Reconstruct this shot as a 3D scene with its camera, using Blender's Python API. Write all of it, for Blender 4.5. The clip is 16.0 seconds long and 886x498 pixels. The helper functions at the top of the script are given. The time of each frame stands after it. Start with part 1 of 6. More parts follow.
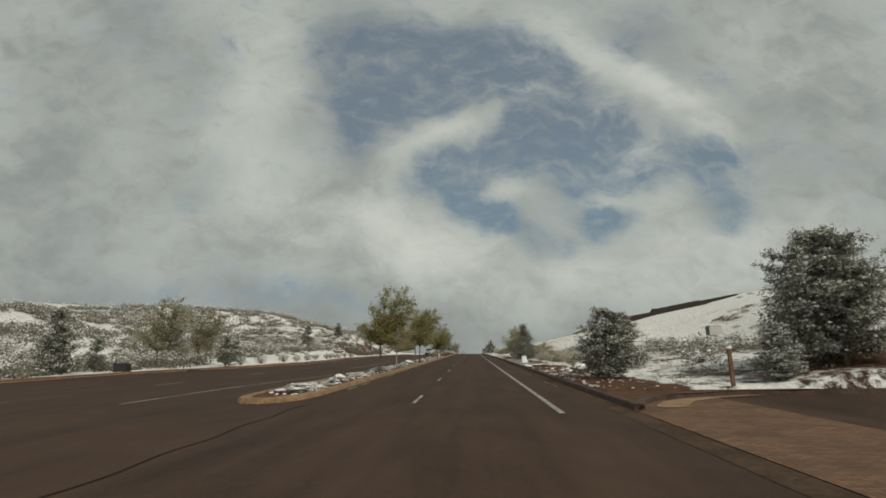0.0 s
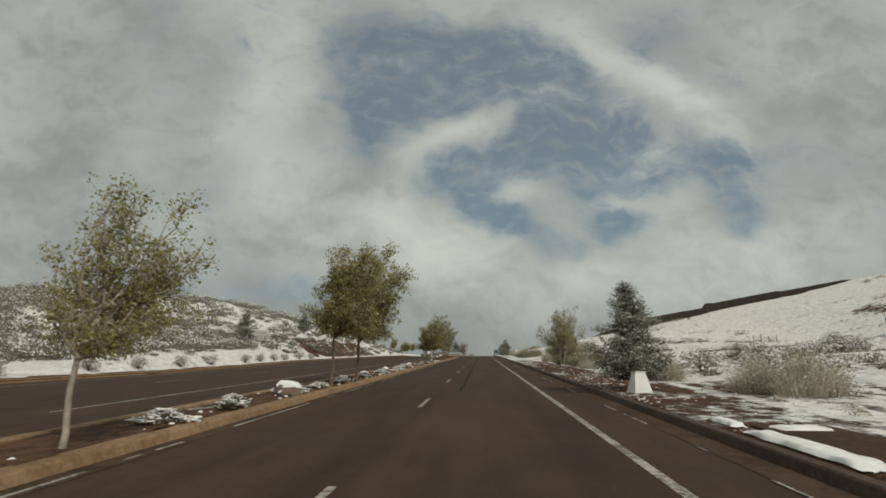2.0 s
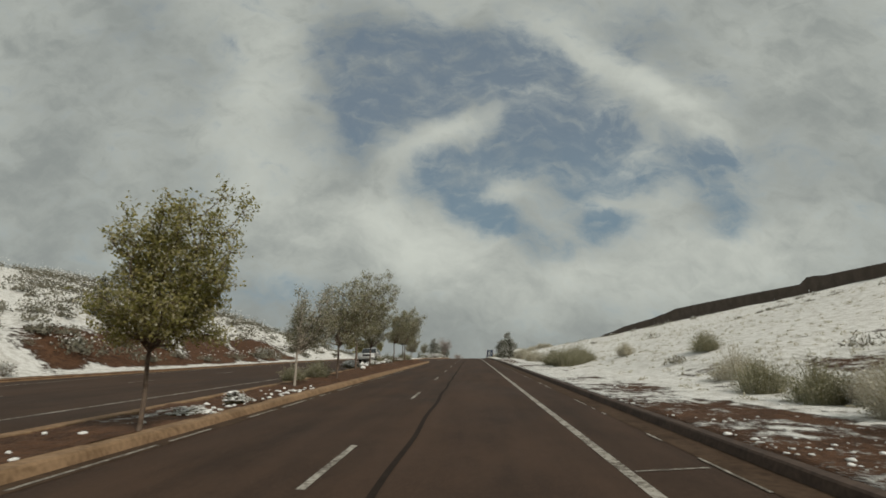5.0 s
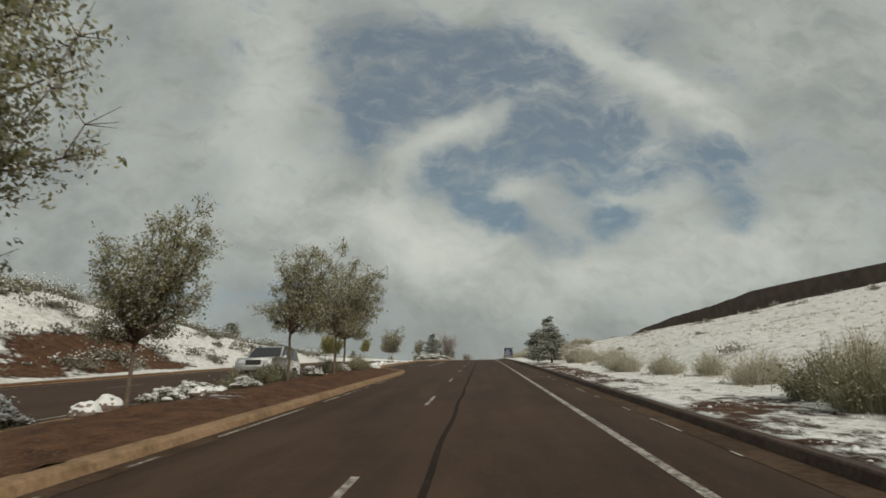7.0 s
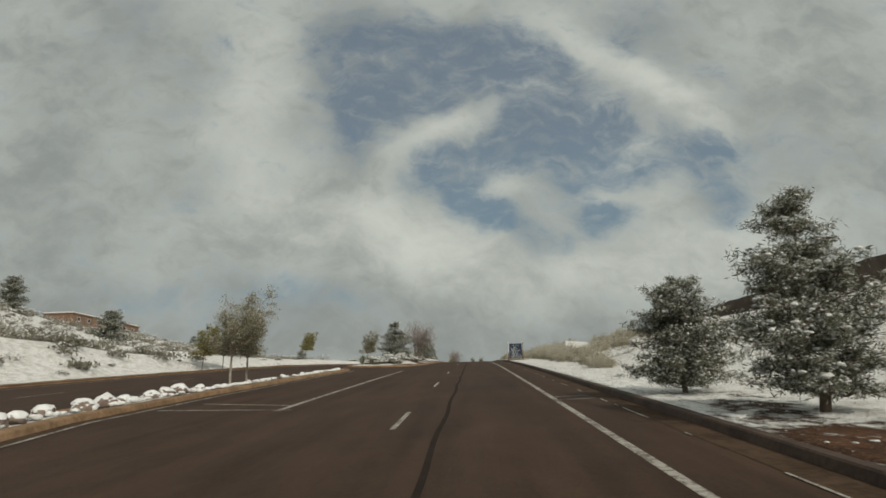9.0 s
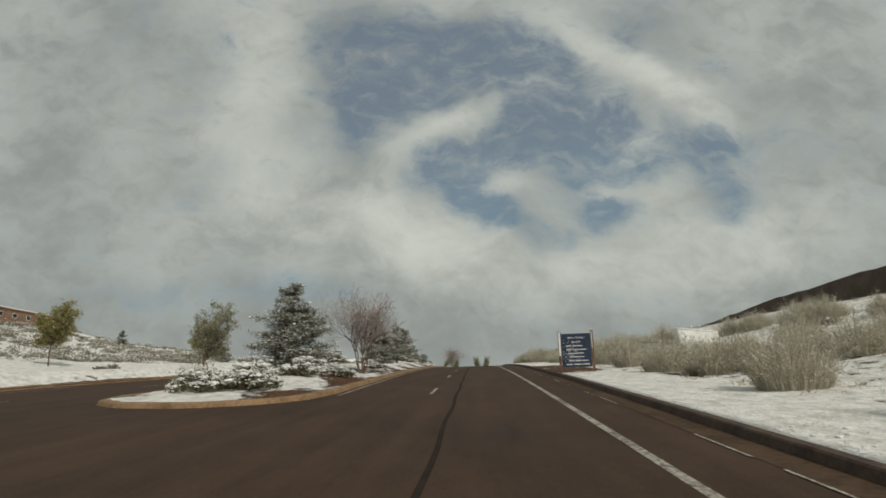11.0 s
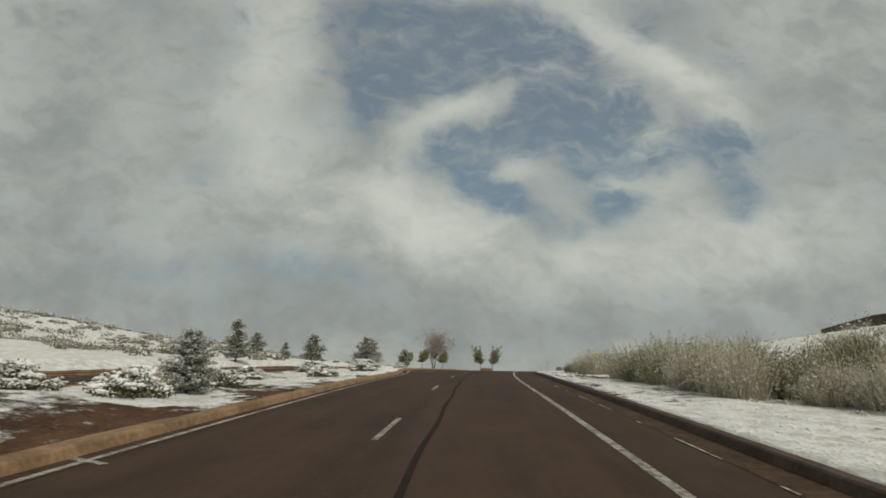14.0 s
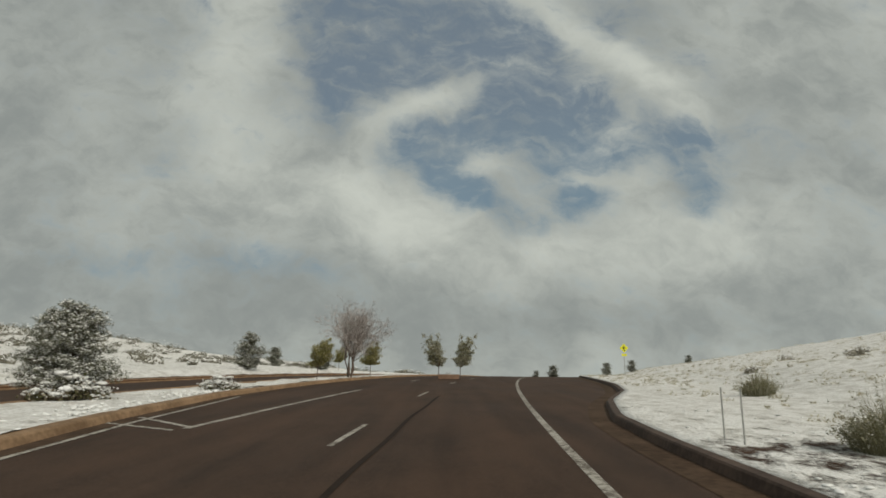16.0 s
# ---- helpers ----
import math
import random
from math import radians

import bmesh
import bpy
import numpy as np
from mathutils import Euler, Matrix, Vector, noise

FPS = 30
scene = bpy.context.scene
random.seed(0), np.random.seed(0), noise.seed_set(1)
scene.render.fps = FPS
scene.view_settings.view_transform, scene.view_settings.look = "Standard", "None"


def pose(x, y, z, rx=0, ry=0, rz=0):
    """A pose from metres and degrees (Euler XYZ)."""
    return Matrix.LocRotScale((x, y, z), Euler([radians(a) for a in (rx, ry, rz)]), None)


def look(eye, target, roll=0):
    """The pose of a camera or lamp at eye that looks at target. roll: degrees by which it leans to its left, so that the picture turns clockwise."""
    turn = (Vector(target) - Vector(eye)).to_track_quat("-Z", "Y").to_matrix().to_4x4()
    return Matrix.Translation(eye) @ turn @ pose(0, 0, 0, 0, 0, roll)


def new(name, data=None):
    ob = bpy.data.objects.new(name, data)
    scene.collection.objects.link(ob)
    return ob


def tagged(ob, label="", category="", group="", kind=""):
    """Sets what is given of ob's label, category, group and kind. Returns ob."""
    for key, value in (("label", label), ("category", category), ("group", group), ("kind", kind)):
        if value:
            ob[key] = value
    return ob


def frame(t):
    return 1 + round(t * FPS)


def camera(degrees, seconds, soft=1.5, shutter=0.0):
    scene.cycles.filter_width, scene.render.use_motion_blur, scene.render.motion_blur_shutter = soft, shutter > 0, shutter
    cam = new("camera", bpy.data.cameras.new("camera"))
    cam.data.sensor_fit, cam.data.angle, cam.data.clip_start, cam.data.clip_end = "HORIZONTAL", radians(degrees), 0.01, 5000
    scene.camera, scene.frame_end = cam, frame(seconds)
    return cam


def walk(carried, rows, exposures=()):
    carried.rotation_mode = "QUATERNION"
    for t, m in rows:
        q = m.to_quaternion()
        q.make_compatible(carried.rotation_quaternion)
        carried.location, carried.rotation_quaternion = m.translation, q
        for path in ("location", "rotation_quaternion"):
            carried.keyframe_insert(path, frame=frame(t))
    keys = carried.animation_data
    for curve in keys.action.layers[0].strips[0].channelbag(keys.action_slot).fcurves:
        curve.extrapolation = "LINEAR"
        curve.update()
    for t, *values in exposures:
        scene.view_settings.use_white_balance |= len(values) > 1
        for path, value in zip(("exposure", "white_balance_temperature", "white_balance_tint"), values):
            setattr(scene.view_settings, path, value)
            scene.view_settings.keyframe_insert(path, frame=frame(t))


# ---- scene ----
cam = camera(72.04, 16.0, soft=1.7, shutter=0.05)
PATH = [
    (0, -0.153, -0.13, 1.433, 104.664, 0.582, 2.776),
    (0.5, -0.115, 9.457, 2.308, 104.862, 0.255, 3.12),
    (1, -0.096, 18.825, 3.169, 104.753, -0.219, 3.412),
    (1.5, -0.126, 28.277, 4.041, 104.467, 0.303, 3.765),
    (2, -0.198, 37.745, 4.917, 104.741, -0.309, 3.594),
    (2.5, -0.18, 47.241, 5.798, 104.816, -0.967, 3.036),
    (3, -0.066, 57.089, 6.711, 104.653, 0.606, 2.616),
    (3.5, 0.056, 66.798, 7.611, 104.579, 0.262, 2.575),
    (4, 0.091, 76.44, 8.504, 104.699, 0.531, 2.444),
    (4.5, 0.074, 86.095, 9.398, 104.785, 0.247, 2.428),
    (7, -0.313, 134.692, 13.901, 104.687, 0.773, 3.609),
    (7.5, -0.347, 144.961, 14.852, 104.641, 1.301, 3.018),
    (8, -0.28, 155.818, 15.856, 104.534, 1.33, 3.098),
    (8.5, -0.325, 166.285, 16.82, 104.671, 0.927, 2.971),
    (9, -0.319, 176.445, 17.751, 104.408, 1.228, 2.83),
    (11.5, -0.307, 226.075, 22.141, 104.088, 1.416, 3.183),
    (12, -0.228, 235.651, 22.933, 104.053, 0.591, 3.009),
    (12.5, -0.211, 245.129, 23.691, 104.047, 1.354, 2.865),
    (13, -0.238, 254.947, 24.444, 103.613, 0.108, 3.024),
    (13.5, -0.167, 265.709, 25.225, 103.228, 0.309, 3.022),
    (14, -0.234, 275.689, 25.901, 102.702, -1.079, 3.141),
    (14.5, -0.232, 285.214, 26.496, 102.517, -0.576, 2.924),
    (15, -0.112, 294.455, 27.026, 102.006, -0.83, 2.58),
    (15.5, 0.15, 303.424, 27.495, 102.042, -1.328, 1.666),
    (16, 0.548, 312.157, 27.91, 102.163, -0.534, 0.072),
]
walk(cam, [(t, pose(*p)) for t, *p in PATH], exposures=[(0, 0.0), (16, 0.0)])

# ---- light ----
SUN_AZ, SUN_EL = 146.0, 38.0          # degrees from the road's heading to the right, and above the horizon
sun_dir = Vector((math.sin(radians(SUN_AZ)) * math.cos(radians(SUN_EL)),
                  math.cos(radians(SUN_AZ)) * math.cos(radians(SUN_EL)), math.sin(radians(SUN_EL))))
sun = new("sun", bpy.data.lights.new("sun", "SUN"))
sun.data.energy, sun.data.angle, sun.data.color = 2.2, radians(2.5), (1.0, 0.94, 0.82)
sun.matrix_world = look(sun_dir * 50, (0, 0, 0))

world = bpy.data.worlds.new("sky")
scene.world = world
world.use_nodes = True
wt = world.node_tree
wt.nodes.clear()


class Nodes:
    """Short hand for node trees."""

    def __init__(self, tree):
        self.tree = tree

    def add(self, kind, **props):
        n = self.tree.nodes.new(kind)
        for k, v in props.items():
            n[k] = v
        return n

    def put(self, socket, value):
        if isinstance(value, bpy.types.NodeSocket):
            self.tree.links.new(value, socket)
        else:
            socket.default_value = value

    def math(self, op, a, b=0.0, c=0.0, clamp=False):
        n = self.tree.nodes.new("ShaderNodeMath")
        n.operation, n.use_clamp = op, clamp
        for s, v in zip(n.inputs, (a, b, c)):
            self.put(s, v)
        return n.outputs[0]

    def step(self, x, lo, hi):
        n = self.tree.nodes.new("ShaderNodeMapRange")
        n.interpolation_type = "SMOOTHSTEP"
        for s, v in zip(n.inputs, (x, lo, hi, 0.0, 1.0)):
            self.put(s, v)
        return n.outputs[0]

    def mix(self, fac, a, b):
        n = self.tree.nodes.new("ShaderNodeMix")
        n.data_type = "RGBA"
        self.put(n.inputs[0], fac)
        for s, v in ((n.inputs[6], a), (n.inputs[7], b)):
            self.put(s, (*v, 1.0) if isinstance(v, tuple) and len(v) == 3 else v)
        return n.outputs[2]

    def noise(self, vec, scale, detail=4.0, rough=0.55, warp=0.0):
        n = self.tree.nodes.new("ShaderNodeTexNoise")
        if vec is not None:
            self.put(n.inputs["Vector"], vec)
        n.inputs["Scale"].default_value = scale
        n.inputs["Detail"].default_value = detail
        n.inputs["Roughness"].default_value = rough
        n.inputs["Distortion"].default_value = warp
        return n.outputs[0]

    def xyz(self, x, y, z):
        n = self.tree.nodes.new("ShaderNodeCombineXYZ")
        for s, v in zip(n.inputs, (x, y, z)):
            self.put(s, v)
        return n.outputs[0]


W = Nodes(wt)
coord = wt.nodes.new("ShaderNodeTexCoord")
sep = wt.nodes.new("ShaderNodeSeparateXYZ")
wt.links.new(coord.outputs["Generated"], sep.inputs[0])
ahead = W.math("MAXIMUM", W.math("ABSOLUTE", sep.outputs[1]), 0.05)
su, sv = W.math("DIVIDE", sep.outputs[0], ahead), W.math("DIVIDE", sep.outputs[2], ahead)
flat = W.xyz(su, sv, W.math("SIGN", sep.outputs[1]))
wx = W.math("MULTIPLY", W.math("SUBTRACT", W.noise(flat, 7.0, 6), 0.5), 0.10)
wy = W.math("MULTIPLY", W.math("SUBTRACT", W.noise(W.xyz(su, sv, 7.3), 7.0, 6), 0.5), 0.10)
pu, pv = W.math("ADD", su, wx), W.math("ADD", sv, wy)
in_front = W.step(sep.outputs[1], 0.0, 0.2)


def blobs(rows):
    """Soft patches of the cloud deck: heading, height, half sizes, turn, weight."""
    total = None
    for cx, cy, rx, ry, turn, wgt in rows:
        c, s = math.cos(radians(turn)), math.sin(radians(turn))
        dx, dy = W.math("SUBTRACT", pu, cx), W.math("SUBTRACT", pv, cy)
        a = W.math("DIVIDE", W.math("SUBTRACT", W.math("MULTIPLY", dx, c), W.math("MULTIPLY", dy, s)), rx)
        b = W.math("DIVIDE", W.math("ADD", W.math("MULTIPLY", dx, s), W.math("MULTIPLY", dy, c)), ry)
        d = W.math("ADD", W.math("MULTIPLY", a, a), W.math("MULTIPLY", b, b))
        g = W.math("MULTIPLY", W.math("POWER", 2.718, W.math("MULTIPLY", d, -0.7)), wgt)
        total = g if total is None else W.math("ADD", total, g)
    return W.math("MULTIPLY", total, in_front)


gaps_west = blobs([(-0.138, 0.598, 0.079, 0.051, 14, 1.0), (-0.202, 0.504, 0.031, 0.077, 3, 0.75), (-0.023, 0.62, 0.099, 0.046, 14, 0.85), (-0.066, 0.525, 0.072, 0.033, -14, 0.5),
                   (0.113, 0.544, 0.046, 0.077, -8, 0.95), (0.137, 0.46, 0.059, 0.048, 3, 0.85), (-0.029, 0.391, 0.061, 0.039, 18, 1.0), (0.008, 0.334, 0.039, 0.025, 34, 0.6),
                   (0.071, 0.425, 0.059, 0.03, -8, 0.8), (0.204, 0.424, 0.053, 0.026, 3, 0.45), (0.236, 0.311, 0.038, 0.024, 2, 0.8), (0.296, 0.376, 0.036, 0.023, 3, 0.6)])
gaps_east = blobs([(0.256, 0.465, 0.044, 0.038, 31, 0.6), (0.397, 0.415, 0.057, 0.029, 8, 0.75), (0.504, 0.431, 0.056, 0.023, 8, 0.35), (0.444, 0.311, 0.041, 0.038, 19, 0.85),
                   (0.384, 0.354, 0.047, 0.031, 2, 0.3), (0.057, 0.304, 0.027, 0.025, 2, 0.6), (0.096, 0.255, 0.033, 0.034, 2, 0.3), (0.167, 0.257, 0.042, 0.024, 2, 0.35),
                   (0.294, 0.649, 0.047, 0.034, 48, 0.45), (0.191, 0.579, 0.036, 0.033, 37, 0.4), (-0.488, 0.386, 0.046, 0.048, 2, 0.3), (-0.321, 0.187, 0.106, 0.023, 7, 0.55),
                   (-0.565, 0.18, 0.118, 0.02, 2, 0.35), (-0.642, 0.711, 0.056, 0.062, 3, 0.2), (-0.282, 0.647, 0.038, 0.047, 3, 0.25), (-0.465, 0.639, 0.044, 0.059, 3, 0.2)])
veils_high = blobs([(-0.012, 0.476, 0.086, 0.026, -21, 0.9), (-0.108, 0.434, 0.055, 0.032, -19, 0.6), (0.054, 0.368, 0.068, 0.027, -6, 0.9), (0.119, 0.319, 0.052, 0.03, 13, 0.35),
                    (0.226, 0.34, 0.03, 0.016, 2, 0.7), (0.284, 0.597, 0.13, 0.027, 37, 0.9), (0.393, 0.502, 0.086, 0.031, 31, 0.8), (0.296, 0.425, 0.058, 0.019, 3, 0.5),
                    (0.325, 0.336, 0.065, 0.046, 13, 0.5), (0.134, 0.404, 0.029, 0.013, 24, 0.4)])
veils_low = blobs([(-0.342, 0.662, 0.081, 0.089, 3, 0.8), (-0.409, 0.52, 0.095, 0.067, 3, 0.4), (-0.268, 0.34, 0.149, 0.072, 2, 0.6), (-0.005, 0.229, 0.113, 0.048, 17, 0.9),
                   (-0.139, 0.284, 0.097, 0.05, 2, 0.5), (0.513, 0.278, 0.064, 0.039, 2, 0.8), (0.378, 0.235, 0.109, 0.034, 2, 0.8), (0.581, 0.58, 0.15, 0.068, 27, 0.35),
                   (0.063, 0.693, 0.126, 0.036, 15, 0.4), (0.201, 0.212, 0.101, 0.038, 2, 0.45)])
greys = blobs([(-0.2, 0.66, 0.16, 0.09, 0, 0.25), (0.03, 0.66, 0.14, 0.06, 0, 0.2), (-0.724, 0.402, 0.147, 0.189, 2, 0.35), (-0.637, 0.71, 0.067, 0.086, 3, 0.3), (-0.519, 0.572, 0.075, 0.081, 3, 0.25), (0.64, 0.478, 0.131, 0.136, 3, 0.2),
               (-0.229, 0.38, 0.05, 0.031, 2, 0.15), (-0.037, 0.107, 0.796, 0.045, 2, 0.35), (-0.19, 0.476, 0.051, 0.065, 3, 0.2)])
mottle = blobs([(0.185, 0.373, 0.058, 0.041, 3, 0.5), (0.092, 0.275, 0.047, 0.049, 2, 0.4), (0.176, 0.518, 0.045, 0.049, 3, 0.4), (-0.278, 0.695, 0.065, 0.048, 3, 0.3), (0.087, 0.643, 0.083, 0.035, 15, 0.5), (0.353, 0.675, 0.063, 0.034, 49, 0.3), (-0.192, 0.684, 0.065, 0.036, 14, 0.3),
                (0.08, 0.47, 0.36, 0.20, 10, 0.34), (0.30, 0.62, 0.2, 0.1, 30, 0.16), (-0.25, 0.6, 0.2, 0.14, 0, 0.28)])
gaps, veils = W.math("ADD", W.math("MULTIPLY", W.math("ADD", gaps_west, gaps_east), 1.1), mottle), W.math("ADD", veils_high, veils_low)
puff = W.noise(W.xyz(pu, W.math("MULTIPLY", pv, 1.4), 2.0), 6.0, 8, 0.56, 0.0)
slant = W.xyz(W.math("MULTIPLY", W.math("SUBTRACT", W.math("MULTIPLY", pu, 0.85), W.math("MULTIPLY", pv, 0.53)), 0.45), W.math("MULTIPLY", W.math("ADD", W.math("MULTIPLY", pu, 0.53), W.math("MULTIPLY", pv, 0.85)), 1.5), W.math("MULTIPLY", wx, 3.0))
wisp = W.noise(slant, 13.0, 8, 0.60, 0.15)
curl = W.noise(W.xyz(pu, W.math("MULTIPLY", pv, 1.6), 5.0), 17.0, 7, 0.60, 0.5)
broad = W.noise(W.xyz(pu, pv, 11.0), 1.7, 4, 0.5)
behind = W.math("MULTIPLY", W.math("SUBTRACT", 1.0, in_front), W.math("MULTIPLY", W.step(broad, 0.5, 0.75), 0.8))
open_sky = W.math("ADD", W.math("SUBTRACT", gaps, W.math("MULTIPLY", veils, 0.48)), behind)
open_sky = W.math("ADD", open_sky, W.math("MULTIPLY", W.math("SUBTRACT", puff, 0.5), 0.8))
open_sky = W.math("ADD", open_sky, W.math("MULTIPLY", W.math("SUBTRACT", wisp, 0.5), 1.3))
open_sky = W.math("ADD", open_sky, W.math("MULTIPLY", W.math("SUBTRACT", curl, 0.5), 1.25))
thin = W.noise(W.xyz(W.math("MULTIPLY", pu, 1.2), W.math("MULTIPLY", pv, 2.0), 9.0), 7.0, 9, 0.62, 0.15)
shreds = W.noise(W.xyz(W.math("MULTIPLY", pu, 1.1), W.math("MULTIPLY", pv, 2.1), 14.0), 15.0, 8, 0.62, 0.6)
open_fac = W.math("MULTIPLY", W.step(open_sky, -0.04, 1.06), W.math("SUBTRACT", 1.0, W.math("ADD", W.math("MULTIPLY", W.step(thin, 0.44, 0.70), 0.38), W.math("MULTIPLY", W.step(shreds, 0.46, 0.72), 0.34))))
nishita = wt.nodes.new("ShaderNodeTexSky")
nishita.sky_type, nishita.sun_disc = "NISHITA", False
nishita.sun_elevation, nishita.sun_rotation = radians(SUN_EL), radians(SUN_AZ)
blue = wt.nodes.new("ShaderNodeMix")
blue.data_type, blue.blend_type = "RGBA", "MULTIPLY"
blue.inputs[0].default_value = 1.0
wt.links.new(nishita.outputs[0], blue.inputs[6])
blue.inputs[7].default_value = (0.060, 0.058, 0.052, 1)
deep = W.mix(W.step(sv, 0.25, 0.55), (0.160, 0.240, 0.300), (0.158, 0.208, 0.258))
haze = W.mix(0.82, blue.outputs[2], deep)
tone = W.math("ADD", W.math("MULTIPLY", W.math("SUBTRACT", puff, 0.5), 1.5), W.math("MULTIPLY", W.math("SUBTRACT", broad, 0.5), 0.9))
tone = W.math("ADD", tone, W.math("MULTIPLY", veils, 0.40))
tone = W.math("ADD", tone, W.math("MULTIPLY", W.math("SUBTRACT", wisp, 0.5), 0.85))
tone = W.math("ADD", tone, W.math("MULTIPLY", W.math("SUBTRACT", curl, 0.5), 0.75))
tone = W.math("SUBTRACT", tone, greys)
cloud = W.mix(W.step(tone, -0.75, 0.95), (0.262, 0.285, 0.272), (0.565, 0.59, 0.53))
sky = W.mix(W.math("MULTIPLY", open_fac, 0.92), cloud, haze)
back = wt.nodes.new("ShaderNodeBackground")
wt.links.new(sky, back.inputs[0])
back.inputs[1].default_value = 1.0
wout = wt.nodes.new("ShaderNodeOutputWorld")
wt.links.new(back.outputs[0], wout.inputs[0])

# ---- materials ----
MATS = {}


def material(name, rough=0.8, metal=0.0, spec=0.3):
    m = bpy.data.materials.new(name)
    m.use_nodes = True
    t = m.node_tree
    b = t.nodes["Principled BSDF"]
    b.inputs["Roughness"].default_value = rough
    b.inputs["Metallic"].default_value = metal
    b.inputs["Specular IOR Level"].default_value = spec
    MATS[name] = m
    return m, Nodes(t), b


def place_of(N, scale=(1, 1, 1)):
    geo = N.tree.nodes.new("ShaderNodeNewGeometry")
    mp = N.tree.nodes.new("ShaderNodeMapping")
    N.tree.links.new(geo.outputs["Position"], mp.inputs[0])
    mp.inputs["Scale"].default_value = scale
    return mp.outputs[0]


def relief(N, b, height, strength=0.4, dist=0.02):
    n = N.tree.nodes.new("ShaderNodeBump")
    n.inputs["Strength"].default_value, n.inputs["Distance"].default_value = strength, dist
    N.put(n.inputs["Height"], height)
    N.tree.links.new(n.outputs[0], b.inputs["Normal"])


def grainy(name, dark, light, scale, rough=0.85, spec=0.3, fine=8.0, bump=0.3, dist=0.01, metal=0.0):
    """A surface with broad stains and fine grain between two colours."""
    m, N, b = material(name, rough, metal, spec)
    p = place_of(N)
    a, g = N.noise(p, scale, 5), N.noise(p, scale * fine, 4)
    f = N.math("ADD", N.math("MULTIPLY", a, 0.6), N.math("MULTIPLY", g, 0.4))
    N.put(b.inputs["Base Color"], N.mix(N.step(f, 0.32, 0.68), dark, light))
    relief(N, b, g, bump, dist)
    return m


def by_piece(name, colours, rough=0.7, spec=0.25, see_through=0.0):
    """Leaves, needles and blades: each loose piece takes its own tone out of the list."""
    m, N, b = material(name, rough, 0.0, spec)
    geo = N.tree.nodes.new("ShaderNodeNewGeometry")
    ramp = N.tree.nodes.new("ShaderNodeValToRGB")
    els = ramp.color_ramp.elements
    while len(els) < len(colours):
        els.new(0.5)
    for i, (e, c) in enumerate(zip(els, colours)):
        e.position, e.color = i / (len(colours) - 1), (*c, 1)
    N.tree.links.new(geo.outputs["Random Per Island"], ramp.inputs[0])
    N.tree.links.new(ramp.outputs[0], b.inputs["Base Color"])
    if see_through:
        b.inputs["Subsurface Weight"].default_value = 0.0
        tr = N.tree.nodes.new("ShaderNodeBsdfTranslucent")
        N.tree.links.new(ramp.outputs[0], tr.inputs[0])
        mx = N.tree.nodes.new("ShaderNodeMixShader")
        mx.inputs[0].default_value = see_through
        N.tree.links.new(b.outputs[0], mx.inputs[1])
        N.tree.links.new(tr.outputs[0], mx.inputs[2])
        N.tree.links.new(mx.outputs[0], N.tree.nodes["Material Output"].inputs[0])
    return m


# asphalt: reddish brown, worn wheel tracks, old patches, damp streaks along the lane
m, N, b = material("asphalt", 0.8, 0.0, 0.16)
p, along = place_of(N), place_of(N, (1.6, 0.03, 1.0))
broad_a, track, grain = N.noise(place_of(N, (0.5, 0.12, 1)), 1.0, 5), N.noise(along, 1.0, 4), N.math("ADD", N.math("MULTIPLY", N.noise(p, 70.0, 3, 0.7), 0.55), N.math("MULTIPLY", N.noise(p, 16.0, 4, 0.7), 0.45))
patch = N.noise(place_of(N, (1.0, 0.45, 1)), 0.8, 6, 0.7)
f = N.math("ADD", N.math("MULTIPLY", broad_a, 0.24), N.math("ADD", N.math("MULTIPLY", track, 0.24), N.math("ADD", N.math("MULTIPLY", grain, 0.42), N.math("MULTIPLY", patch, 0.26))))
tar_tone = N.mix(N.step(f, 0.42, 0.72), (0.0265, 0.0156, 0.0100), (0.074, 0.0435, 0.0283))
specks = N.step(N.noise(p, 38.0, 2, 0.5), 0.64, 0.74)
N.put(b.inputs["Base Color"], N.mix(N.math("MULTIPLY", specks, 0.35), tar_tone, (0.16, 0.12, 0.095)))
N.put(b.inputs["Roughness"], N.math("ADD", 0.68, N.math("MULTIPLY", broad_a, 0.3)))
relief(N, b, grain, 0.5, 0.006)

# road paint: chalky white, worn through to the asphalt
m, N, b = material("road_paint", 0.75, 0.0, 0.2)
wear = N.math("ADD", N.math("MULTIPLY", N.noise(place_of(N), 9.0, 6, 0.7), 0.7), N.math("MULTIPLY", N.noise(place_of(N), 1.1, 3), 0.3))
N.put(b.inputs["Base Color"], N.mix(N.step(wear, 0.40, 0.58), (0.10, 0.083, 0.066), (0.40, 0.375, 0.33)))
grainy("tar", (0.016, 0.011, 0.008), (0.030, 0.021, 0.016), 3.0, 0.9, 0.1)

grainy("kerb_concrete", (0.155, 0.094, 0.050), (0.31, 0.200, 0.115), 1.2, 0.9)
# right-hand kerb: shade on its road face is put into this darker colour
grainy("shaded_kerb", (0.040, 0.026, 0.020), (0.090, 0.060, 0.045), 1.6, 0.85)
grainy("gutter_concrete", (0.044, 0.028, 0.018), (0.092, 0.060, 0.040), 1.0, 0.9, 0.08)
